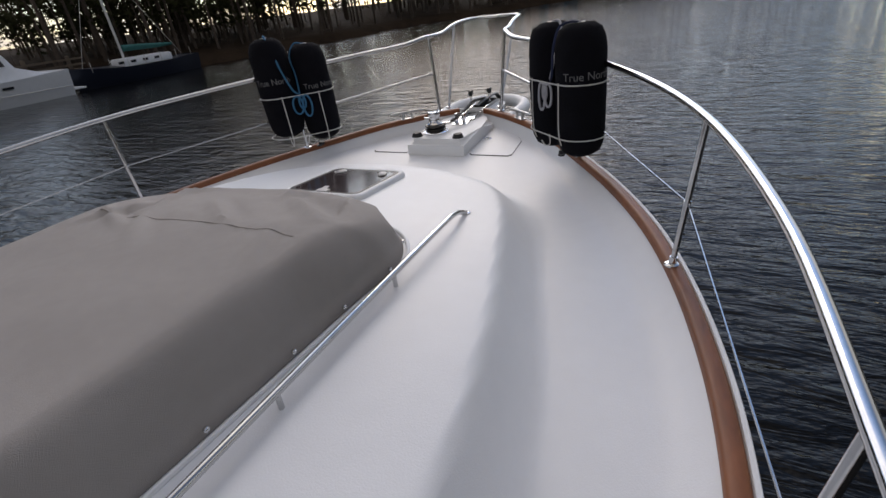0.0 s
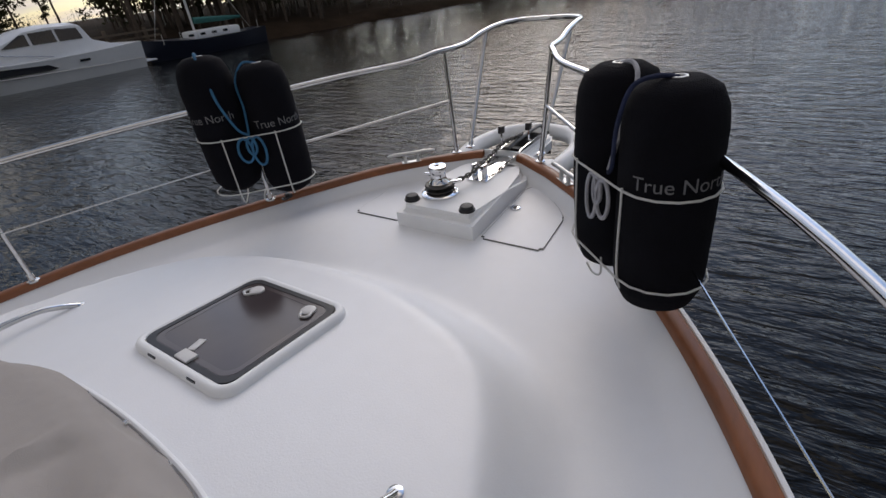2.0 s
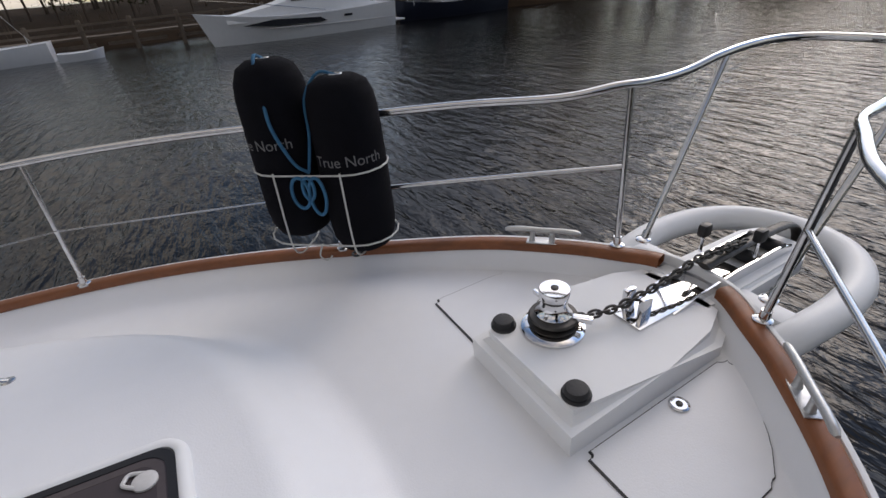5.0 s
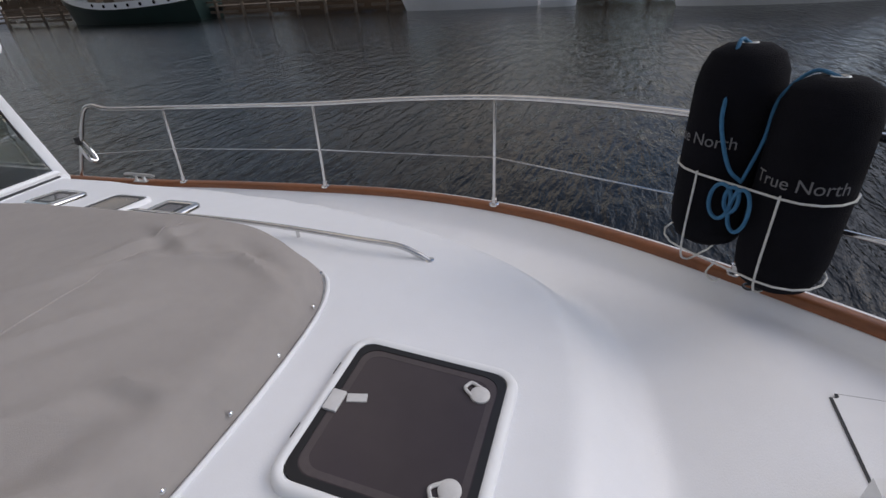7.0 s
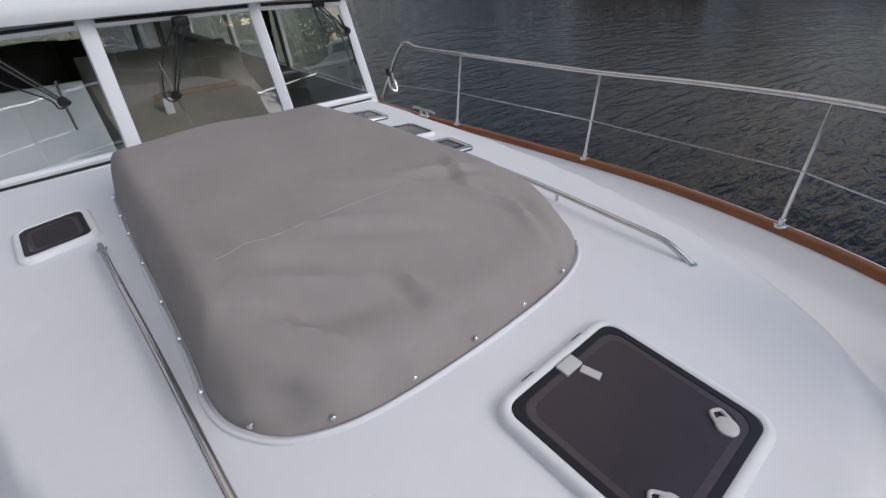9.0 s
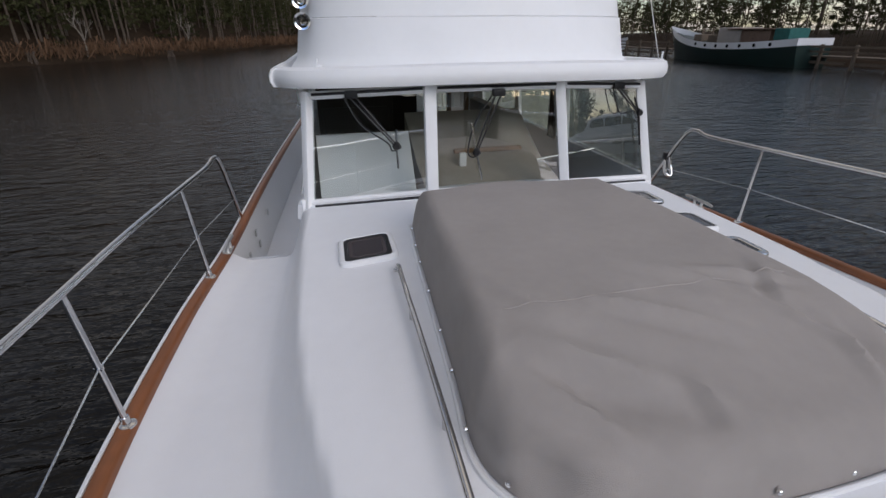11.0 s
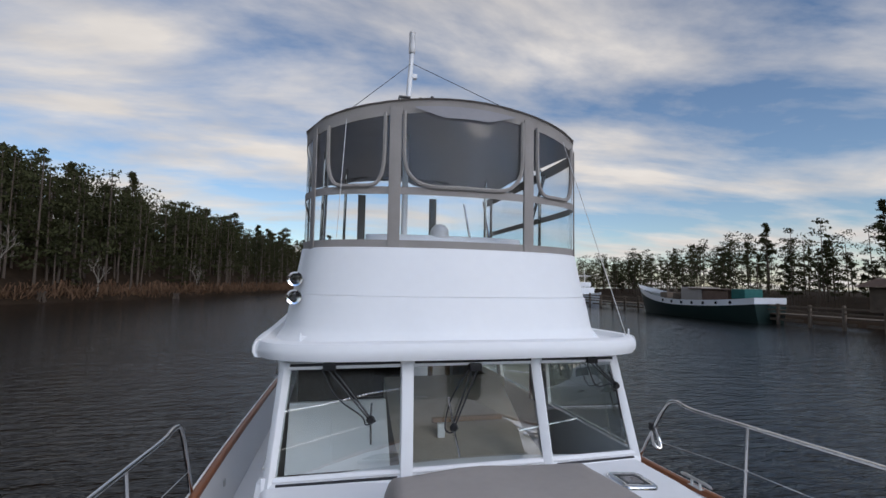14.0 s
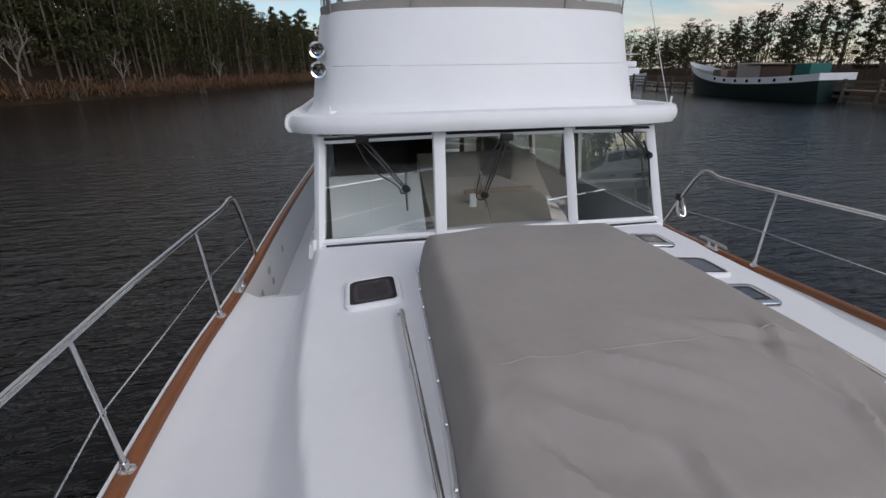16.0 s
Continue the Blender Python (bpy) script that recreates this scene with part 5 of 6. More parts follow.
for k in range(15):
    x = -0.42 + 0.84 * k / 14
    p = on_enc(x, 0)
    vr[0].append((x, p.y + 0.012, top_z(x, p.y) - 0.055))
    vr[1].append((x, p.y + 0.012, top_z(x, p.y) - 0.065 - 0.085 * min(1.0, 1.9 * (1 - abs(2 * k / 14 - 1)))))
sheet(bm, vr)
part("valance", bm, CANVAS_DARK, enc)
# aft curtain, half rolled, hanging in folds
bm = bmesh.new()
rows = []
for s in range(7):
    f = s / 6
    hem = [3.17 + 0.035 * math.sin(x * 5.0) + 0.02 * math.sin(x * 11 + 1) - 0.05 * abs(x) ** 2 for x in np.linspace(-1.15, 1.15, 90)]
    rows.append([(x, -8.35 + (0.05 * math.sin(x * 11) + 0.03 * math.sin(x * 23)) * f, (3.24 - 0.10 * abs(x) ** 2) * (1 - f) + hm * f) for x, hm in zip(np.linspace(-1.15, 1.15, 90), hem)])
sheet(bm, rows)
part("aft_curtain", bm, CANVAS_DARK, enc)
for side in (1, -1):
    for pts in ([(side * 1.12, -6.5, 2.0), (side * 1.10, -6.45, 3.0)], [(side * 0.88, -7.6, 1.4), (side * 0.86, -7.5, 3.1)], [(side * 1.1, -7.0, 2.0), (side * 1.08, -6.3, 2.9)], [(side * 1.12, -7.9, 2.0), (side * 1.1, -8.3, 2.95)]):
        bm = bmesh.new()
        tube(bm, pts, 0.016, 8)
        part("bow_tube", bm, STEEL, enc)
for x in (0.62, 0.16, -0.36):
    bm = bmesh.new()
    box(bm, (x, -8.3, 2.3), (0.10, 0.03, 1.3), 0.005)
    part("aft_strip", bm, TRIM, enc)

# Mast and its small gear on the top.
mast = thing("mast", (0.30, -6.5, 3.40), "white signal mast with light and instruments on the canvas top", "mast")
bm = bmesh.new()
tube(bm, [(0.33, -6.5, 1.40), (0.33, -6.5, 3.4), (0.29, -6.5, 4.10)], [0.03, 0.03, 0.022], 12)
part("pole", bm, WHITE, mast)
part("light", lathe(bmesh.new(), [(0.03, 4.10), (0.034, 4.12), (0.034, 4.20), (0.028, 4.22), (0.030, 4.24), (0.03, 4.32), (0.01, 4.34)], Matrix.Translation((0.29, -6.5, 0)), 16), GREYPLASTIC, mast)
part("crossbar", boxes([((0.26, -6.5, 3.86), (0.05, 0.05, 0.05))], 0.01), WHITE, mast)
inst = thing("wind_sensor", (0.12, -6.5, 3.42), "small wind sensor with spinning cups on the canvas top", "sensor")
bm = bmesh.new()
tube(bm, [(0.12, -6.5, 3.38), (0.12, -6.5, 3.62)], 0.012, 8)
part("stem", bm, WHITE, inst)
part("head", box(bmesh.new(), (0.12, -6.5, 3.56), (0.07, 0.06, 0.09), 0.015), GREYPLASTIC, inst)
for a in (0, 2.1, 4.2):
    bm = bmesh.new()
    tube(bm, [(0.12, -6.5, 3.64), (0.12 + 0.06 * math.cos(a), -6.5 + 0.06 * math.sin(a), 3.64)], 0.004, 6)
    lathe(bm, [(0.004, -0.015), (0.017, -0.005), (0.017, 0.01)], Matrix.Translation((0.12 + 0.07 * math.cos(a), -6.5 + 0.07 * math.sin(a), 3.64)), 10)
    part("cup", bm, BLACK, inst)
lampb = thing("deck_light", (0.40, -6.2, 3.40), "black square floodlight on the canvas top", "floodlight")
bm = bmesh.new()
ring_frame(bm, rounded(-0.055, -0.035, 0.055, 0.035, 0.01, 3), rounded(-0.042, -0.022, 0.042, 0.022, 0.008, 3), -0.02, 0.02, Matrix.Translation((0.42, -6.1, 3.45)) @ Matrix.Rotation(radians(90), 4, "X"))
part("housing", bm, BLACK, lampb)
part("lens", box(bmesh.new(), (0.42, -6.105, 3.45), (0.09, 0.012, 0.05), 0.002), GREYPLASTIC, lampb)
part("bracket", box(bmesh.new(), (0.42, -6.12, 3.40), (0.03, 0.03, 0.06), 0.004), BLACK, lampb)
for side in (1, -1):
    wire = thing("stay_wire", (side * 0.97, -5.9, 3.2), "thin stay wire from the canvas top to the roof", "wire", "stay wires")
    bm = bmesh.new()
    tube(bm, [(0.29, -6.5, 4.0), (side * 0.94, -5.78, top_z(0.94, -5.9) + 0.03)], 0.003, 6)
    part("upper_wire", bm, BLACK, wire)
    bm = bmesh.new()
    tube(bm, [(side * 0.94, -5.72, top_z(0.94, -5.9) + 0.03), (side * (1.0 if side > 0 else 1.42), -5.45 if side < 0 else -5.38, 1.36 if side < 0 else 2.1)], 0.003, 6)
    part("lower_wire", bm, GREYPLASTIC, wire)
    part("hook", box(bmesh.new(), (side * 0.94, -5.76, top_z(0.94, -5.9) + 0.0), (0.03, 0.04, 0.09), 0.008), BLACK, wire)
for k, z in enumerate((1.80, 1.66)):
    horn = thing("horn", (1.29, -5.95, z), "chrome trumpet horn on the flybridge side", "horn", "trumpet horns")
    HM = Matrix.Translation((1.30, -5.95 + 0.06 * k, z)) @ Matrix.Rotation(radians(-90), 4, "X")
    part("bell", lathe(bmesh.new(), [(0.02, -0.14), (0.02, -0.02), (0.028, 0.06), (0.055, 0.11), (0.058, 0.115), (0.045, 0.11), (0.02, 0.05)], HM, 24), CHROME, horn)
    part("bracket", box(bmesh.new(), (1.255, -6.0, z - 0.02), (0.07, 0.03, 0.03), 0.006), CHROME, horn)
for x, y in ((1.22, -5.28), (-1.42, -5.42)):
    st = thing("roof_stud", (x, y, 1.35), "small white fixing stud on the roof brow", "fitting", "roof studs")
    bm = bmesh.new()
    tube(bm, [(x, y, 1.33), (x, y, 1.43)], 0.007, 8)
    part("pin", bm, WHITE, st)
# spotlight / folded ladder hook at the port rail end
lad = thing("rail_hook", (-2.03, -5.95, 0.45), "stainless outboard hook clamped on the rail end", "bracket")
bm = bmesh.new()
tube(bm, spline([(-2.03, -5.90, 0.48), (-2.06, -5.88, 0.36), (-2.05, -5.84, 0.27), (-2.0, -5.86, 0.30), (-1.99, -5.88, 0.42)], 5), 0.018, 10)
part("loop", bm, STEEL, lad)
part("clamp", box(bmesh.new(), (-2.03, -5.92, 0.45), (0.06, 0.06, 0.07), 0.015), RUBBER, lad)

# ---- water and banks ----
bm = bmesh.new()
bmesh.ops.create_grid(bm, x_segments=2, y_segments=2, size=3000)
wat = solo("water", bm, WATER, "dark rippled river water", "water", kind="structure")
wat.location.z = WATER_Z


def bank(name, edge, depth, label, rise=2.2):
    """Low earth bank rising from the waterline, its edge given from point to point."""
    e = spline([(x, y, 0) for x, y in edge], 10)
    bm_ = bmesh.new()
    rows_ = []
    for j, (d, z) in enumerate(((-1.5, -0.6), (0, 0.05), (0.8, 0.5), (3, 0.8), (10, 0.6 + rise * 0.3), (24, 0.6 + rise * 0.75), (depth, 0.6 + rise))):
        row = []
        for i, p in enumerate(e):
            t = (e[min(i + 1, len(e) - 1)] - e[max(i - 1, 0)]).normalized()
            n_ = Vector((-t.y, t.x, 0))
            w = noise.noise(p * 0.13) * 1.5 + noise.noise(p * 0.6) * 0.5
            q = p + n_ * (d + w)
            row.append((q.x, q.y, WATER_Z + z + 0.15 * noise.noise(q * 0.5)))
        rows_.append(row)
    sheet(bm_, rows_)
    return solo(name, bm_, EARTH, label, "bank", kind="structure")


PORT_BANK = [(60, 190), (5, 115), (-14, 80), (-27, 52), (-32, 30), (-38, 16), (-43, 4), (-44, -20), (-46, -50), (-60, -90), (-70, -150)]
STAR_BANK = [(-60, -260), (-5, -200), (10, -150), (22, -105), (31, -75), (41, -55), (60, -30), (100, -5), (170, 20)]
bank("bank_1", [(x, y) for x, y in PORT_BANK[::-1]], 60, "brown leaf littered river bank behind the dock")
bank("bank_2", [(x, y) for x, y in STAR_BANK[::-1]], 60, "brown brushy river bank under a pine wood", 15.0)


def make_pine(name, h, spread, seed, bare, n_clump, label):
    rnd = random.Random(seed)
    t = thing(name, (0, 0, -300), label, "tree", "pine wood")
    bm_ = bmesh.new()
    lean = Vector((rnd.uniform(-0.03, 0.03), rnd.uniform(-0.03, 0.03), 1))
    tr = [Vector((0, 0, -300)) + lean * h * k / 8 + Vector((rnd.uniform(-0.1, 0.1), rnd.uniform(-0.1, 0.1), 0)) * (k > 0) for k in range(9)]
    tube(bm_, tr, [0.21 * (1 - 0.85 * k / 8) * h / 15 + 0.02 for k in range(9)], 7)
    limbs = []
    for k in range(18):
        f = bare + (1 - bare) * (k + rnd.random()) / 18 * 0.97
        a = rnd.uniform(0, 6.283)
        p = tr[0] + lean * h * f
        L = spread * (1 - 0.75 * ((f - bare) / (1 - bare)) ** 1.3) * rnd.uniform(0.55, 1.1)
        q = p + Vector((math.cos(a) * L, math.sin(a) * L, L * rnd.uniform(0.05, 0.45)))
        limbs.append((p, q, L))
        tube(bm_, [p, p.lerp(q, 0.5) + Vector((0, 0, 0.05 * L)), q], [0.05 * h / 15, 0.03 * h / 15, 0.012], 5)
    for k in range(5):
        f = rnd.uniform(0.25, bare)
        a = rnd.uniform(0, 6.283)
        p = tr[0] + lean * h * f
        tube(bm_, [p, p + Vector((math.cos(a), math.sin(a), 0.1)) * rnd.uniform(0.4, 1.3)], [0.03, 0.008], 4)
    part("trunk", bm_, BARK, t)
    verts, faces = [], []
    for p, q, L in limbs:
        for c in range(n_clump):
            s = rnd.uniform(0.3, 1.08)
            ctr = p.lerp(q, s) + Vector((rnd.gauss(0, 0.20), rnd.gauss(0, 0.20), rnd.gauss(0.08, 0.10))) * (0.5 + 0.22 * spread)
            for j in range(18):
                u = Vector((rnd.gauss(0, 1), rnd.gauss(0, 1), rnd.gauss(0.25, 0.8))).normalized()
                w = u.cross(Vector((rnd.gauss(0, 1), rnd.gauss(0, 1), rnd.gauss(0, 1)))).normalized()
                ln_ = rnd.uniform(0.16, 0.40)
                base = ctr + u * rnd.uniform(0, 0.25)
                tip = base + u * ln_
                i0 = len(verts)
                verts += [base - w * 0.035, base + w * 0.035, tip + w * 0.07, tip - w * 0.07]
                faces.append((i0, i0 + 1, i0 + 2, i0 + 3))
    me = bpy.data.meshes.new("crown")
    me.from_pydata([tuple(v - Vector((0, 0, -300))) for v in verts], [], faces)
    me.materials.append(NEEDLES)
    o = new("crown", me)
    o.parent = t
    return t


def make_bare(name, h, seed):
    rnd = random.Random(seed)
    t = thing(name, (0, 0, -300), "pale leafless tree at the water's edge", "tree", "bare trees")
    bm_ = bmesh.new()

    def grow(p, d, L, r, depth):
        q = p + d * L
        tube(bm_, [p, p.lerp(q, 0.5) + Vector((rnd.gauss(0, 0.04), rnd.gauss(0, 0.04), 0)) * L, q], [r, r * 0.8, r * 0.6], 5)
        if depth > 0:
            for k in range(3):
                v = (d + Vector((rnd.gauss(0, 0.5), rnd.gauss(0, 0.5), rnd.gauss(0.15, 0.25)))).normalized()
                grow(p.lerp(q, rnd.uniform(0.6, 1.0)), v, L * rnd.uniform(0.5, 0.75), r * 0.55, depth - 1)
    grow(Vector((0, 0, -300)), Vector((0, 0, 1)), h * 0.4, 0.14, 4)
    part("trunk", bm_, PALEBARK, t)
    return t


PINES = [make_pine("pine_tree", 17, 2.6, 11, 0.45, 8, "tall dark green pine tree with a bare lower trunk"),
         make_pine("pine_tree", 15, 3.0, 12, 0.35, 8, "broad dark green pine tree on the bank"),
         make_pine("pine_tree", 18, 2.3, 13, 0.55, 8, "slender tall pine tree with a small crown"),
         make_pine("pine_tree", 12, 3.4, 14, 0.18, 9, "bushy low branched dark pine tree")]
BARE = [make_bare("bare_tree", 9, 21), make_bare("bare_tree", 7, 22)]
rnd = random.Random(5)


def plant(src, x, y, z, s, sz=1.0):
    m = Matrix.Translation((x, y, z)) @ Matrix.Rotation(rnd.uniform(0, 6.28), 4, "Z") @ Matrix.Diagonal((s, s, s * sz, 1))
    o = copy_thing(src, Matrix())
    o.matrix_basis = m
    return o


def along_line(line, f):
    d = [0]
    for a, b in zip(line, line[1:]):
        d.append(d[-1] + math.hypot(b[0] - a[0], b[1] - a[1]))
    s = f * d[-1]
    i = max(k for k in range(len(line) - 1) if d[k] <= s)
    u = (s - d[i]) / (d[i + 1] - d[i])
    a, b = Vector(line[i]), Vector(line[i + 1])
    t = (b - a).normalized()
    return a.lerp(b, u), t


# starboard quarter: a dense wall of pines rising up a slope
for row, (dd, n_, s0) in enumerate(((2.5, 30, 0.62), (6, 34, 0.85), (11, 32, 1.0), (17, 26, 1.15), (26, 20, 1.3))):
    for k in range(n_):
        p, t = along_line(STAR_BANK[:7], min(0.999, (k + rnd.uniform(0.1, 0.9)) / n_))
        n2 = Vector((t.y, -t.x))
        q = p + n2 * (dd + rnd.uniform(-1.5, 1.5))
        plant(PINES[rnd.choice((0, 1, 2, 3) if row < 2 else (0, 0, 1, 2))], q.x, q.y, WATER_Z + 0.6 + dd * 0.06, s0 * rnd.uniform(0.75, 1.12))
for x, y, s in ((36.0, -65.5, 1.15), (30.5, -77, 0.8), (24, -102, 0.8)):
    plant(BARE[0], x + 1.0, y, WATER_Z + 0.3, s)
# port side: trees behind the dock
for dd, n_, s0 in ((10, 30, 0.5), (16, 34, 0.6), (24, 30, 0.7)):
    for k in range(n_):
        p, t = along_line(PORT_BANK[3:11], (k + rnd.uniform(0.1, 0.9)) / n_)
        n2 = Vector((t.y, -t.x)) * -1
        if n2.x > 0:
            n2 = -n2
        q = p + n2 * (dd + rnd.uniform(-2, 2))
        plant(PINES[rnd.choice((0, 1, 2, 3, 3))], q.x, q.y, WATER_Z + 1.2, s0 * rnd.uniform(0.7, 1.15))
# port bow: a thin dark wood with trunks at the waterside
for dd, n_, s0 in ((2.5, 34, 0.7), (7, 30, 0.9), (13, 24, 1.0)):
    for k in range(n_):
        p, t = along_line(PORT_BANK[0:6], (k + rnd.uniform(0.1, 0.9)) / n_)
        n2 = Vector((t.y, -t.x)) * -1
        if n2.x > 0:
            n2 = -n2
        q = p + n2 * (dd + rnd.uniform(-1, 1))
        plant(PINES[rnd.choice((0, 0, 2, 1))], q.x, q.y, WATER_Z + 0.8, s0 * rnd.uniform(0.75, 1.1))
for src in PINES + BARE:
    for o in (*src.children_recursive, src):
        bpy.data.objects.remove(o)



def far_wood(name, line, n_tree, d0, d1, h_of, crown0, label, n_leaf=300, slope=0.0, gap=-1.0, wide=0.12):
    """The trees behind the single ones: trunks, and crowns of layered needle clumps."""
    rs = np.random.RandomState(n_tree)
    quads, trunks = [], []
    for k in range(n_tree):
        u_ = rs.rand()
        p, t = along_line(line, u_ * 0.999)
        if noise.noise(Vector((u_ * 23.0, 3.0, n_tree * 0.1))) < gap:
            continue
        n2 = Vector((t.y, -t.x))
        if n2.dot(p) < 0:
            n2 = -n2
        d = d0 + (d1 - d0) * rs.rand()
        q = p + n2 * d
        ground = WATER_Z + 0.5 + slope * d
        h = h_of(u_) * (0.86 + 0.22 * rs.rand() + 0.14 * noise.noise(Vector((q.x * 0.11, q.y * 0.11, 2.0))))
        c0 = crown0 * (0.8 + 0.4 * rs.rand())
        spread = h * (wide + 0.06 * rs.rand())
        nc = 15
        f = c0 + (1 - c0) * ((np.arange(nc) + rs.rand(nc)) / nc)
        rad = spread * np.clip(1.15 - ((f - c0) / (1 - c0)) ** 1.6, 0.12, 1.0) * np.sqrt(rs.rand(nc))
        ang = rs.rand(nc) * 6.283
        ctr = np.stack([q.x + rad * np.cos(ang), q.y + rad * np.sin(ang), ground + h * f], 1)
        size = spread * (0.30 + 0.28 * rs.rand(nc))
        m_ = n_leaf // nc
        e = rs.randn(nc, m_, 3)
        e /= np.linalg.norm(e, axis=2)[:, :, None]
        e *= (0.45 + 0.55 * rs.rand(nc, m_, 1))
        pos = (ctr[:, None, :] + e * size[:, None, None] * np.array([1.0, 1.0, 0.42])).reshape(-1, 3)
        a_ = rs.randn(len(pos), 3)
        a_ /= np.linalg.norm(a_, axis=1)[:, None]
        b_ = np.cross(a_, rs.randn(len(pos), 3))
        b_ /= np.linalg.norm(b_, axis=1)[:, None] + 1e-9
        r_ = (0.13 + 0.15 * rs.rand(len(pos), 1)) * h / 14
        quads.append(np.stack([pos - a_ * r_ - b_ * r_ * 0.3, pos + a_ * r_ * 0.3 - b_ * r_ * 0.5, pos + a_ * r_ + b_ * r_ * 0.2, pos - a_ * r_ * 0.2 + b_ * r_ * 0.5], 1).reshape(-1, 3))
        tr, lx, ly = 0.011 * h, rs.randn() * 0.02 * h, rs.randn() * 0.02 * h
        for ca, sa in ((1, 0), (0, 1), (-1, 0), (0, -1)):
            c2, s2 = -sa, ca
            trunks.append([(q.x + tr * ca, q.y + tr * sa, ground - 0.8), (q.x + tr * c2, q.y + tr * s2, ground - 0.8), (q.x + lx + 0.3 * tr * c2, q.y + ly + 0.3 * tr * s2, ground + h * 0.95), (q.x + lx + 0.3 * tr * ca, q.y + ly + 0.3 * tr * sa, ground + h * 0.95)])
    v_ = np.concatenate(quads + [np.array(trunks).reshape(-1, 3)])
    n_q = len(v_) // 4
    m_ = bpy.data.meshes.new(name)
    m_.from_pydata(v_.tolist(), [], np.arange(n_q * 4).reshape(-1, 4).tolist())
    m_.materials.append(NEEDLES)
    m_.materials.append(BARK)
    m_.polygons.foreach_set("material_index", [0] * (n_q - len(trunks)) + [1] * len(trunks))
    return tagged(new(name, m_), label, "woods", kind="stuff")


far_wood("pine_wood", STAR_BANK[1:8], 800, 4, 34, lambda u: 11.5 + 10.0 * u, 0.16, "dense dark green pine wood on the river bank", 345, 0.22, -1.0, 0.14)
far_wood("dock_wood", PORT_BANK[4:11][::-1], 360, 9, 30, lambda u: 10.5 + 1.5 * u, 0.18, "dark pines standing in clusters behind the dock", 420, 0.03, -0.04, 0.17)
FAR_BANK = [(60, 190), (120, 165), (190, 120), (215, 60), (170, 20)]
bank("bank_3", FAR_BANK[::-1], 60, "distant low wooded river bank", 9.0)
far_wood("far_bank_wood", FAR_BANK, 240, 1, 14, lambda u: 15, 0.15, "distant dark tree line across the river", 150)
far_wood("bow_wood", PORT_BANK[:6][::-1], 480, 2, 22, lambda u: 14.5, 0.20, "dark canopy of waterside trees over bare trunks", 405, 0.0, -1.0, 0.17)
far_wood("bank_scrub", PORT_BANK[:10][::-1], 620, 3, 24, lambda u: 3.0, 0.02, "low dark scrub under the trees on the bank", 60, 0.03, -1.0, 0.5)
far_wood("back_thicket", PORT_BANK[:6][::-1], 420, 20, 34, lambda u: 6.5, 0.02, "dark thicket behind the waterside trees", 150, 0.03, -1.0, 0.3)

# dry brush along the starboard bank
bv, bf = [], []
for k in range(15000):
    p, t = along_line(STAR_BANK[:8], rnd.random())
    n2 = Vector((t.y, -t.x))
    q = p + n2 * rnd.uniform(-0.8, 7)
    z = WATER_Z + rnd.uniform(0.1, 1.3)
    u = Vector((rnd.gauss(0, 0.5), rnd.gauss(0, 0.5), 1)).normalized() * rnd.uniform(0.4, 1.9)
    w = Vector((rnd.gauss(0, 1), rnd.gauss(0, 1), 0)).normalized() * rnd.uniform(0.03, 0.09)
    b = Vector((q.x, q.y, z))
    i0 = len(bv)
    bv += [tuple(b - w), tuple(b + w), tuple(b + u + w), tuple(b + u - w)]
    bf.append((i0, i0 + 1, i0 + 2, i0 + 3))
me = bpy.data.meshes.new("brush")
me.from_pydata(bv, [], bf)
me.materials.append(BRUSH)
tagged(new("brush", me), "reddish brown dry brush along the bank", "undergrowth", kind="stuff")
# driftwood stumps in the shallows
for x, y, s in ((34.0, -69.0, 0.95), (24.0, -86.0, 0.6)):
    st = thing("driftwood_stump", (x, y, WATER_Z), "grey tangled driftwood stump in the shallows", "stump", "driftwood stumps")
    for k in range(7):
        a = k * 0.9
        bm = bmesh.new()
        tube(bm, spline([(x + 0.5 * math.cos(a), y + 0.5 * math.sin(a), WATER_Z - 0.2), (x + 0.3 * math.cos(a), y + 0.3 * math.sin(a), WATER_Z + 0.9 * s), (x + 0.5 * math.cos(a + 1), y + 0.5 * math.sin(a + 1), WATER_Z + 1.5 * s)], 4), [0.12 - 0.01 * j for j in range(9)], 6)
        part("root", bm, BARK, st)

# ---- dock ----
dock = thing("dock", (-40.5, -30, WATER_Z + 1), "weathered timber dock on pilings along the bank", "dock", kind="structure")
bm = bmesh.new()
box(bm, (-40.8, -33, WATER_Z + 0.95), (1.8, 104, 0.12), 0)
part("deck_boards", bm, TIMBER, dock)
pile_bm = lathe(bmesh.new(), [(0.15, -1.2), (0.15, 1.9), (0.12, 1.98)], Matrix(), 8)
pile_me = bpy.data.meshes.new("piling")
pile_bm.to_mesh(pile_me)
pile_bm.free()
pile_me.materials.append(TIMBER)
for k in range(36):
    o = new("piling", pile_me)
    o.parent = dock
    o.location = Vector((-39.8 + rnd.uniform(-0.1, 0.1), 18 - k * 2.9, WATER_Z + rnd.uniform(-0.1, 0.15))) - dock.location
for z in (1.35, 1.75):
    bm = bmesh.new()
    box(bm, (-39.65, -33, WATER_Z + z), (0.06, 104, 0.14), 0)
    part("rail_board", bm, TIMBER, dock)
for k in range(24):
    bm = bmesh.new()
    box(bm, (-39.9, 15 - k * 4.3, WATER_Z + 0.5), (0.08, 3.6, 0.22), 0)
    part("fascia_board", bm, TIMBER, dock)

# ---- moored boats ----


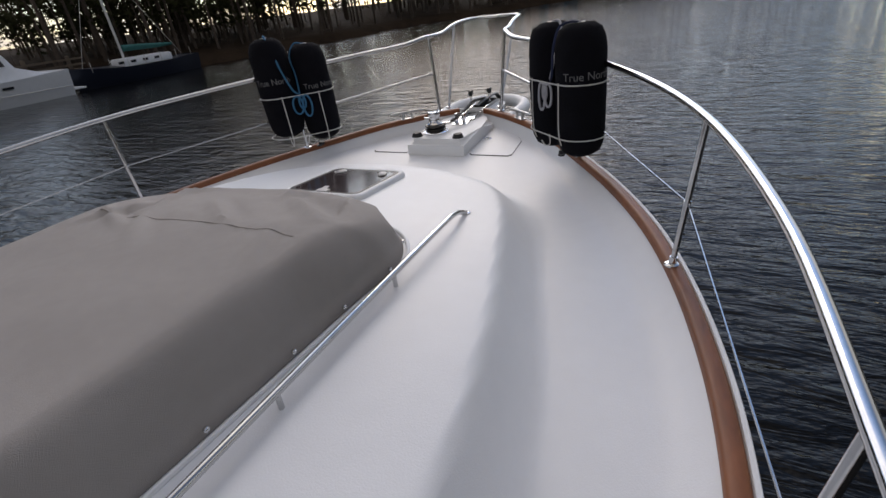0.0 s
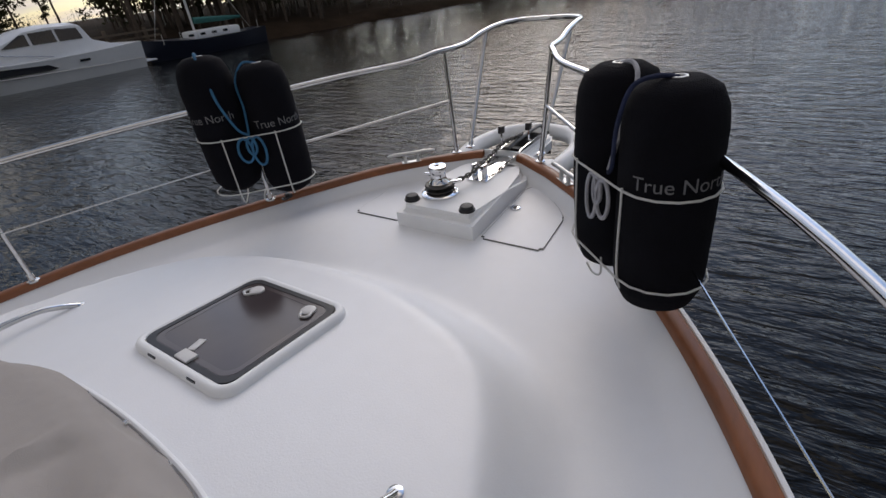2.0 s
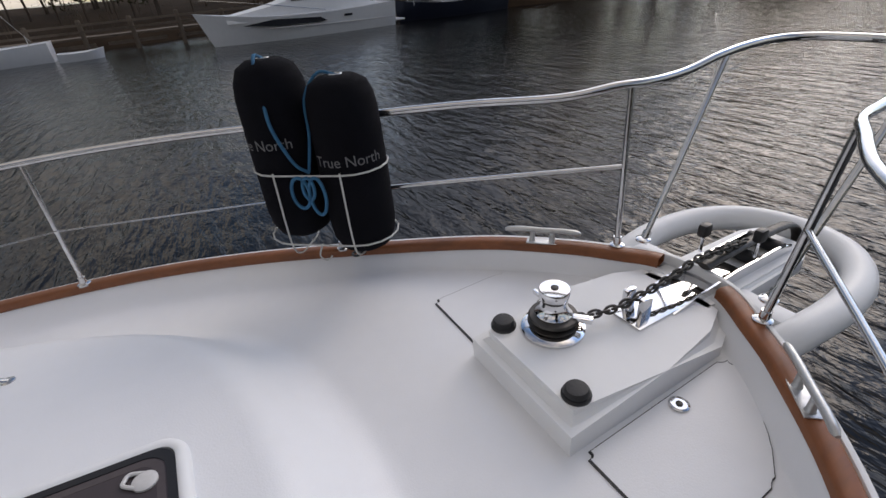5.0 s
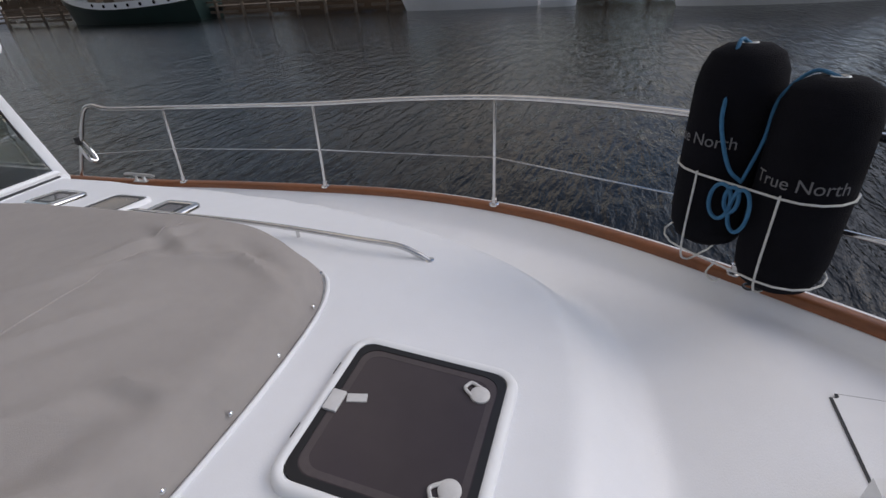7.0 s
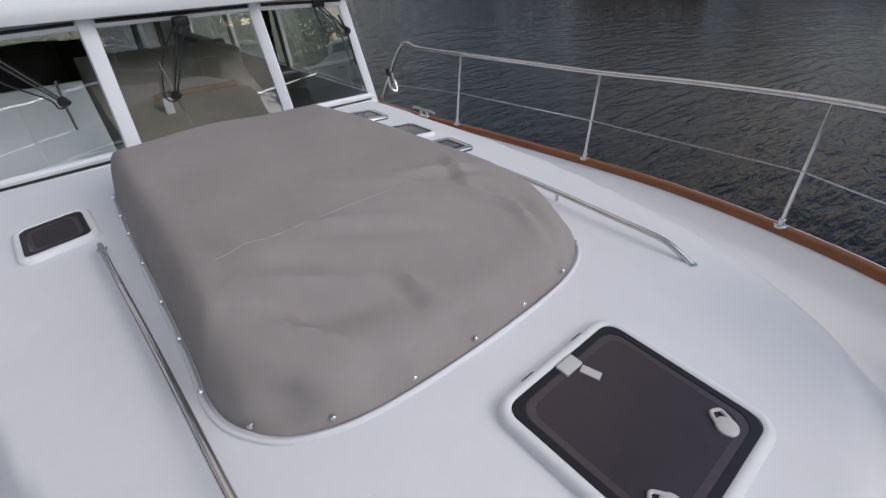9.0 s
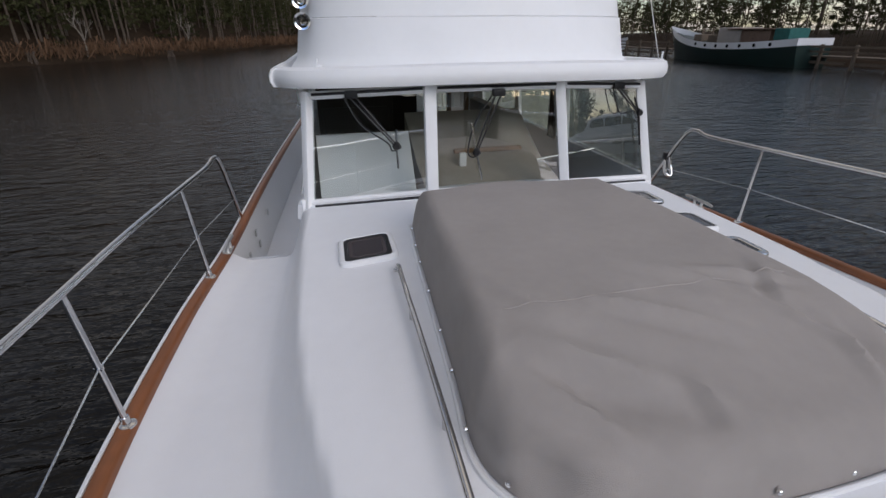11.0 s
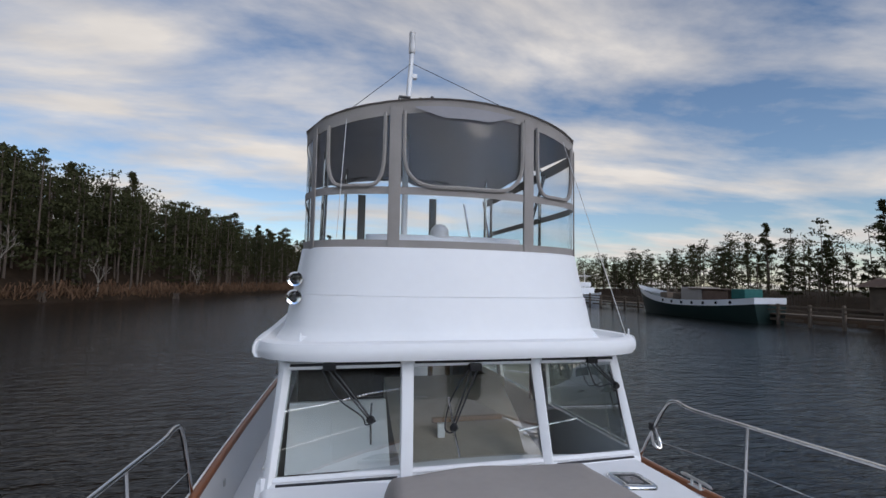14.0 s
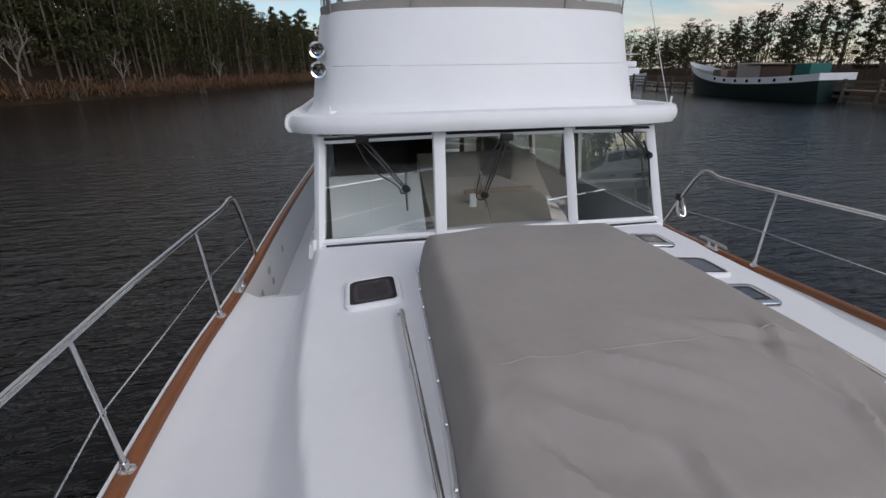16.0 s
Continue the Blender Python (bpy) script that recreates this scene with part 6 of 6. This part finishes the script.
def boat_hull(bm_, c, L, beam, free, sheer, stern=0.85, fwd=-1):
    """Hull lying along y with its bow towards fwd; rows from waterline to gunwale."""
    rows_ = []
    for f, zf, wf in ((0, -0.3, 0.72), (0.12, 0.0, 0.80), (0.5, 0.45, 0.92), (1.0, 1.0, 1.0)):
        row = []
        for k in range(25):
            u = -1 + 2 * k / 24
            w = beam / 2 * (1 - max(0.0, u) ** 2.6) * (stern + (1 - stern) * smooth01(-1, -0.3, u)) * wf ** (1 + max(0, u))
            z = free * zf + (sheer * max(0.0, u) ** 2 + 0.3 * sheer * max(0, -u) ** 2) * zf
            row.append((w, c[1] + fwd * (u * L / 2 + 0.06 * L * max(0.0, u) * zf), c[2] + z))
        rows_.append([(c[0] + x, y, z) for x, y, z in row] + [(c[0] - x, y, z) for x, y, z in row[::-1]])
    sheet(bm_, rows_, closed=True)
    V_ = rows_[-1]
    bm_.faces.new([bm_.verts.new(Vector(p) - Vector((0, 0, 0.05))) for p in V_])
    return bm_


# white express cruiser, stern towards the bow of our boat's bank
CR = (-33.4, 7.6, WATER_Z)
cr = thing("motor_cruiser", CR, "white express motor cruiser moored along the dock", "boat")
part("hull", boat_hull(bmesh.new(), CR, 11.0, 3.6, 1.25, 0.55, 0.92, -1), HULLWHITE, cr)
ST = [(-4.6, 0.9, 1.45), (-3.4, 1.25, 1.62), (-2.2, 1.4, 1.80), (-1.3, 1.42, 1.98), (-0.4, 1.40, 2.42), (0.2, 1.38, 2.68), (1.2, 1.36, 2.78), (2.6, 1.34, 2.74), (2.9, 1.30, 2.62), (3.2, 1.35, 1.85), (4.6, 1.3, 1.35)]
bm = bmesh.new()
sheet(bm, [[(CR[0] + q * w, CR[1] + y, CR[2] + z) for q, z in ((1.06, 1.1), (1.03, 1.1 + (h - 1.1) * 0.5), (0.93, h - 0.10 * (h > 2)), (0.75, h), (0, h + 0.06), (-0.75, h), (-0.93, h - 0.10 * (h > 2)), (-1.03, 1.1 + (h - 1.1) * 0.5), (-1.06, 1.1))] for y, w, h in ST])
part("superstructure", bm, HULLWHITE, cr)


def pane_on(pts):
    """A dark pane on the cruiser's starboard side, from (y, z, x) corners, with thickness."""
    bm_ = bmesh.new()
    a_ = [bm_.verts.new((CR[0] + x, CR[1] + y, CR[2] + z)) for y, z, x in pts]
    b_ = [bm_.verts.new(v.co - Vector((0.12, 0, 0))) for v in a_]
    bm_.faces.new(a_)
    bm_.faces.new(b_[::-1])
    m_ = len(a_)
    for k in range(m_):
        bm_.faces.new((a_[k], b_[k], b_[(k + 1) % m_], a_[(k + 1) % m_]))
    return bm_


for pts in ([(-0.95, 1.98, 1.43), (0.25, 1.98, 1.43), (0.25, 2.50, 1.33), (0.0, 2.48, 1.33)], [(0.40, 1.98, 1.43), (1.50, 1.98, 1.41), (1.50, 2.56, 1.31), (0.40, 2.52, 1.32)], [(1.62, 1.98, 1.41), (2.75, 1.98, 1.40), (2.65, 2.50, 1.29), (1.62, 2.56, 1.31)],
            [(-3.9, 0.98, 1.60), (-2.0, 0.80, 1.80), (0.4, 0.74, 1.82), (0.9, 0.80, 1.82), (0.5, 1.02, 1.84), (-2.2, 1.16, 1.80)], [(2.0, 0.9, 1.80), (2.5, 0.9, 1.80), (2.5, 1.02, 1.81), (2.0, 1.02, 1.81)]):
    part("window", pane_on(pts), DARKGLASS, cr, smooth=False)
bm = bmesh.new()
tube(bm, spline([(CR[0] + 1.5, CR[1] + 1.0, CR[2] + 1.35), (CR[0] + 1.45, CR[1] - 2.5, CR[2] + 1.95), (CR[0] + 0.8, CR[1] - 4.8, CR[2] + 2.3), (CR[0], CR[1] - 5.6, CR[2] + 2.4)], 5), 0.02, 6)
part("bow_rail", bm, STEEL, cr)
bm = bmesh.new()
box(bm, (CR[0], CR[1] + 5.7, CR[2] + 0.3), (2.8, 1.0, 0.10), 0.03)
part("swim_platform", bm, HULLWHITE, cr)
bm = bmesh.new()
tube(bm, spline([(CR[0] + 1.8, CR[1] + 5.2, CR[2] + 0.55), (CR[0] + 1.83, CR[1] + 1.5, CR[2] + 0.60), (CR[0] + 1.75, CR[1] - 2.5, CR[2] + 0.72)], 5), 0.03, 6)
part("rub_strake", bm, GREYPLASTIC, cr)
cr.scale = (1.06, 1.06, 1.06)


def sailboat(c, L, hullm, mast_h, covm, lab, fwd=-1):
    t = thing("sailboat", c, lab, "boat", "moored sailboats")
    part("hull", boat_hull(bmesh.new(), c, L, 2.9, 0.95, 0.5, 0.7, fwd), hullm, t)
    bm_ = bmesh.new()
    box(bm_, (c[0], c[1] - fwd * 0.5, c[2] + 1.2), (1.6, L * 0.42, 0.55), 0.15)
    cabin_ = part("cabin", bm_, HULLWHITE, t)
    for k in range(4):
        part("port_light", box(bmesh.new(), (c[0] + 0.8, c[1] - 1.6 + k * 0.9, c[2] + 1.25), (0.03, 0.4, 0.16), 0.02), DARKGLASS, cabin_)
    bm_ = bmesh.new()
    tube(bm_, [(c[0], c[1] + fwd * 0.8, c[2] + 1.0), (c[0], c[1] + fwd * 0.8, c[2] + mast_h)], 0.08, 8)
    part("mast", bm_, GREYPLASTIC, t)
    bm_ = bmesh.new()
    tube(bm_, [(c[0], c[1] + fwd * 0.7, c[2] + 2.1), (c[0], c[1] - fwd * 1.6, c[2] + 2.0), (c[0], c[1] - fwd * 3.2, c[2] + 1.95)], [0.22, 0.18, 0.1], 10)
    part("boom_cover", bm_, covm, t)
    for s_ in (0.42, -0.42):
        bm_ = bmesh.new()
        tube(bm_, [(c[0], c[1] + fwd * 0.8, c[2] + mast_h * 0.95), (c[0], c[1] + L * s_, c[2] + 1.2)], 0.012, 5)
        part("stay", bm_, GREYPLASTIC, t)
    for k in range(7):
        bm_ = bmesh.new()
        y_ = c[1] - L * 0.42 + k * L * 0.14
        tube(bm_, [(c[0] + 1.05, y_, c[2] + 1.0), (c[0] + 1.05, y_, c[2] + 1.6)], 0.02, 5)
        part("stanchion", bm_, GREYPLASTIC, t)
    return t


sailboat((-33.5, 19.0, WATER_Z), 9.0, HULLBLUE, 9.0, TEAL, "dark blue sailboat with a teal sail cover by the dock")
sailboat((-38.4, -12.2, WATER_Z), 10.5, HULLWHITE, 11.0, TIMBER, "pale blue white ketch with a wooden rail by the dock")
din = thing("dinghy", (-36.6, -5.4, WATER_Z), "small white dinghy tied astern", "boat")
part("hull", boat_hull(bmesh.new(), (-36.6, -5.4, WATER_Z), 2.3, 1.3, 0.45, 0.15, 0.9, 1), HULLWHITE, din)

SH = (-40.0, -47.0, WATER_Z)
sh = thing("old_schooner", SH, "old dark green schooner hull with white bulwark and portholes", "ship")
part("hull", boat_hull(bmesh.new(), SH, 18.0, 5.0, 1.35, 1.6, 0.75, -1), HULLGREEN, sh)
bm = bmesh.new()
rows = []
for zf in (0.0, 0.7):
    row = []
    for k in range(25):
        u = -1 + 2 * k / 24
        w = 2.54 * (1 - max(0.0, u) ** 2.6) * (0.75 + 0.25 * smooth01(-1, -0.3, u))
        row.append((w, SH[1] - (u * 9.0 + 1.08 * max(0.0, u)) - (0.4 * zf * u if u > 0.9 else 0), SH[2] + 1.33 + 0.85 * zf + 1.6 * max(0.0, u) ** 2 + 0.48 * max(0, -u) ** 2))
    rows.append([(SH[0] + x, y, z) for x, y, z in row] + [(SH[0] - x, y, z) for x, y, z in row[::-1]])
sheet(bm, rows, closed=True)
part("bulwark", bm, HULLWHITE, sh)
for k in range(9):
    u = -0.72 + 0.17 * k
    w = 2.56 * (1 - max(0.0, u) ** 2.6) * (0.75 + 0.25 * smooth01(-1, -0.3, u))
    bm = bmesh.new()
    lathe(bm, [(0.16, 0), (0.16, 0.05), (0.10, 0.06)], Matrix.Translation((SH[0] + w - 0.02, SH[1] - u * 9.0, SH[2] + 1.62 + 0.48 * max(0, -u) ** 2 + 1.6 * max(0, u) ** 2)) @ Matrix.Rotation(radians(90), 4, "Y"), 12)
    part("porthole", bm, DARKGLASS, sh)
for c, s, mm in (((0, 3.2, 2.5), (2.4, 4.2, 1.1), SHED), ((0, 3.0, 3.15), (3.0, 5.6, 0.12), SHED), ((0, -1.5, 2.2), (2.0, 2.6, 0.8), TIMBER), ((0.2, 6.6, 2.7), (2.2, 1.6, 1.0), TEAL), ((0.0, 0.4, 2.55), (2.6, 3.0, 1.5), CANVAS), ((0.0, -4.6, 2.2), (1.6, 1.2, 0.9), TIMBER)):
    part("deck_house", box(bmesh.new(), (SH[0] + c[0], SH[1] + c[1], SH[2] + c[2]), s, 0.08), mm, sh)
for y in (-3, -4.5, 1.2):
    bm = bmesh.new()
    tube(bm, [(SH[0] + 0.3, SH[1] + y, SH[2] + 1.6), (SH[0] + 0.3, SH[1] + y, SH[2] + 3.3)], 0.09, 6)
    part("bollard_post", bm, TIMBER, sh)

FC = (-46.0, -82.0, WATER_Z)
fc = thing("sport_fisher", FC, "distant white sport fishing boat with a tower", "boat")
part("hull", boat_hull(bmesh.new(), FC, 11.0, 3.8, 1.4, 0.7, 0.9, 1), HULLWHITE, fc)
part("house", box(bmesh.new(), (FC[0], FC[1], FC[2] + 2.1), (2.8, 4.0, 1.5), 0.2), HULLWHITE, fc)
part("bridge", box(bmesh.new(), (FC[0], FC[1], FC[2] + 3.4), (2.4, 2.4, 0.9), 0.2), HULLWHITE, fc)
part("hardtop", box(bmesh.new(), (FC[0], FC[1], FC[2] + 5.0), (2.2, 2.2, 0.12), 0.04), HULLWHITE, fc)
for x in (-1, 1):
    bm = bmesh.new()
    tube(bm, [(FC[0] + x, FC[1] - 0.9, FC[2] + 3.4), (FC[0] + x * 0.9, FC[1] - 0.7, FC[2] + 6.5)], 0.05, 6)
    part("tower_leg", bm, HULLWHITE, fc)

# pale blue boat shed on the far bank ahead
hs = thing("boat_shed", (-22, 84, WATER_Z + 1), "pale blue waterside boat shed with a white roof", "shed")
SKYPAINT = mat("pale_blue_cladding", (0.16, 0.36, 0.52), 0.6, var=0.2, scale=0.6)
part("walls", box(bmesh.new(), (-22, 84, WATER_Z + 3.6), (12, 8, 5.4), 0.05), SKYPAINT, hs)
bm = bmesh.new()
sheet(bm, [[(x, 79.6, WATER_Z + 6.2) for x in (-28.5, -15.5)], [(x, 84, WATER_Z + 7.8) for x in (-28.5, -15.5)], [(x, 88.4, WATER_Z + 6.2) for x in (-28.5, -15.5)]])
bmesh.ops.solidify(bm, geom=bm.faces[:], thickness=0.15)
part("roof", bm, HULLWHITE, hs)
for x in (-26, -22, -18):
    part("door", box(bmesh.new(), (x, 79.97, WATER_Z + 2.6), (2.4, 0.12, 3.2), 0.02), HULLWHITE, hs)

# sheds and a parked truck behind the dock
shed = thing("dock_shed", (-52, -30, WATER_Z + 1), "low rusty tin roofed shed behind the dock", "shed")
part("walls", box(bmesh.new(), (-52, -30, WATER_Z + 2.4), (5, 12, 2.4), 0.02), TIMBER, shed)
bm = bmesh.new()
sheet(bm, [[(-48.8, y, WATER_Z + 3.6) for y in (-37, -23)], [(-52, y, WATER_Z + 4.5) for y in (-37, -23)], [(-55.2, y, WATER_Z + 3.6) for y in (-37, -23)]])
bmesh.ops.solidify(bm, geom=bm.faces[:], thickness=0.08)
part("roof", bm, SHED, shed)
TR = (-46.5, -26.5, WATER_Z + 1.1)
BLUEPAINT = mat("blue_car_paint", (0.10, 0.22, 0.36), 0.3, var=0.15, scale=2)
truck = thing("pickup_truck", TR, "light blue pickup truck parked behind the dock", "truck")
part("body", box(bmesh.new(), (TR[0], TR[1], TR[2] + 0.75), (1.8, 4.6, 0.7), 0.12), BLUEPAINT, truck)
part("cab", box(bmesh.new(), (TR[0], TR[1] + 0.3, TR[2] + 1.4), (1.65, 1.7, 0.7), 0.2), BLUEPAINT, truck)
for y in (-1.4, 1.4):
    for x in (-0.85, 0.85):
        part("wheel", lathe(bmesh.new(), [(0.36, -0.12), (0.38, 0), (0.36, 0.12)], Matrix.Translation((TR[0] + x, TR[1] + y, TR[2] + 0.36)) @ Matrix.Rotation(radians(90), 4, "Y"), 16), RUBBER, truck)
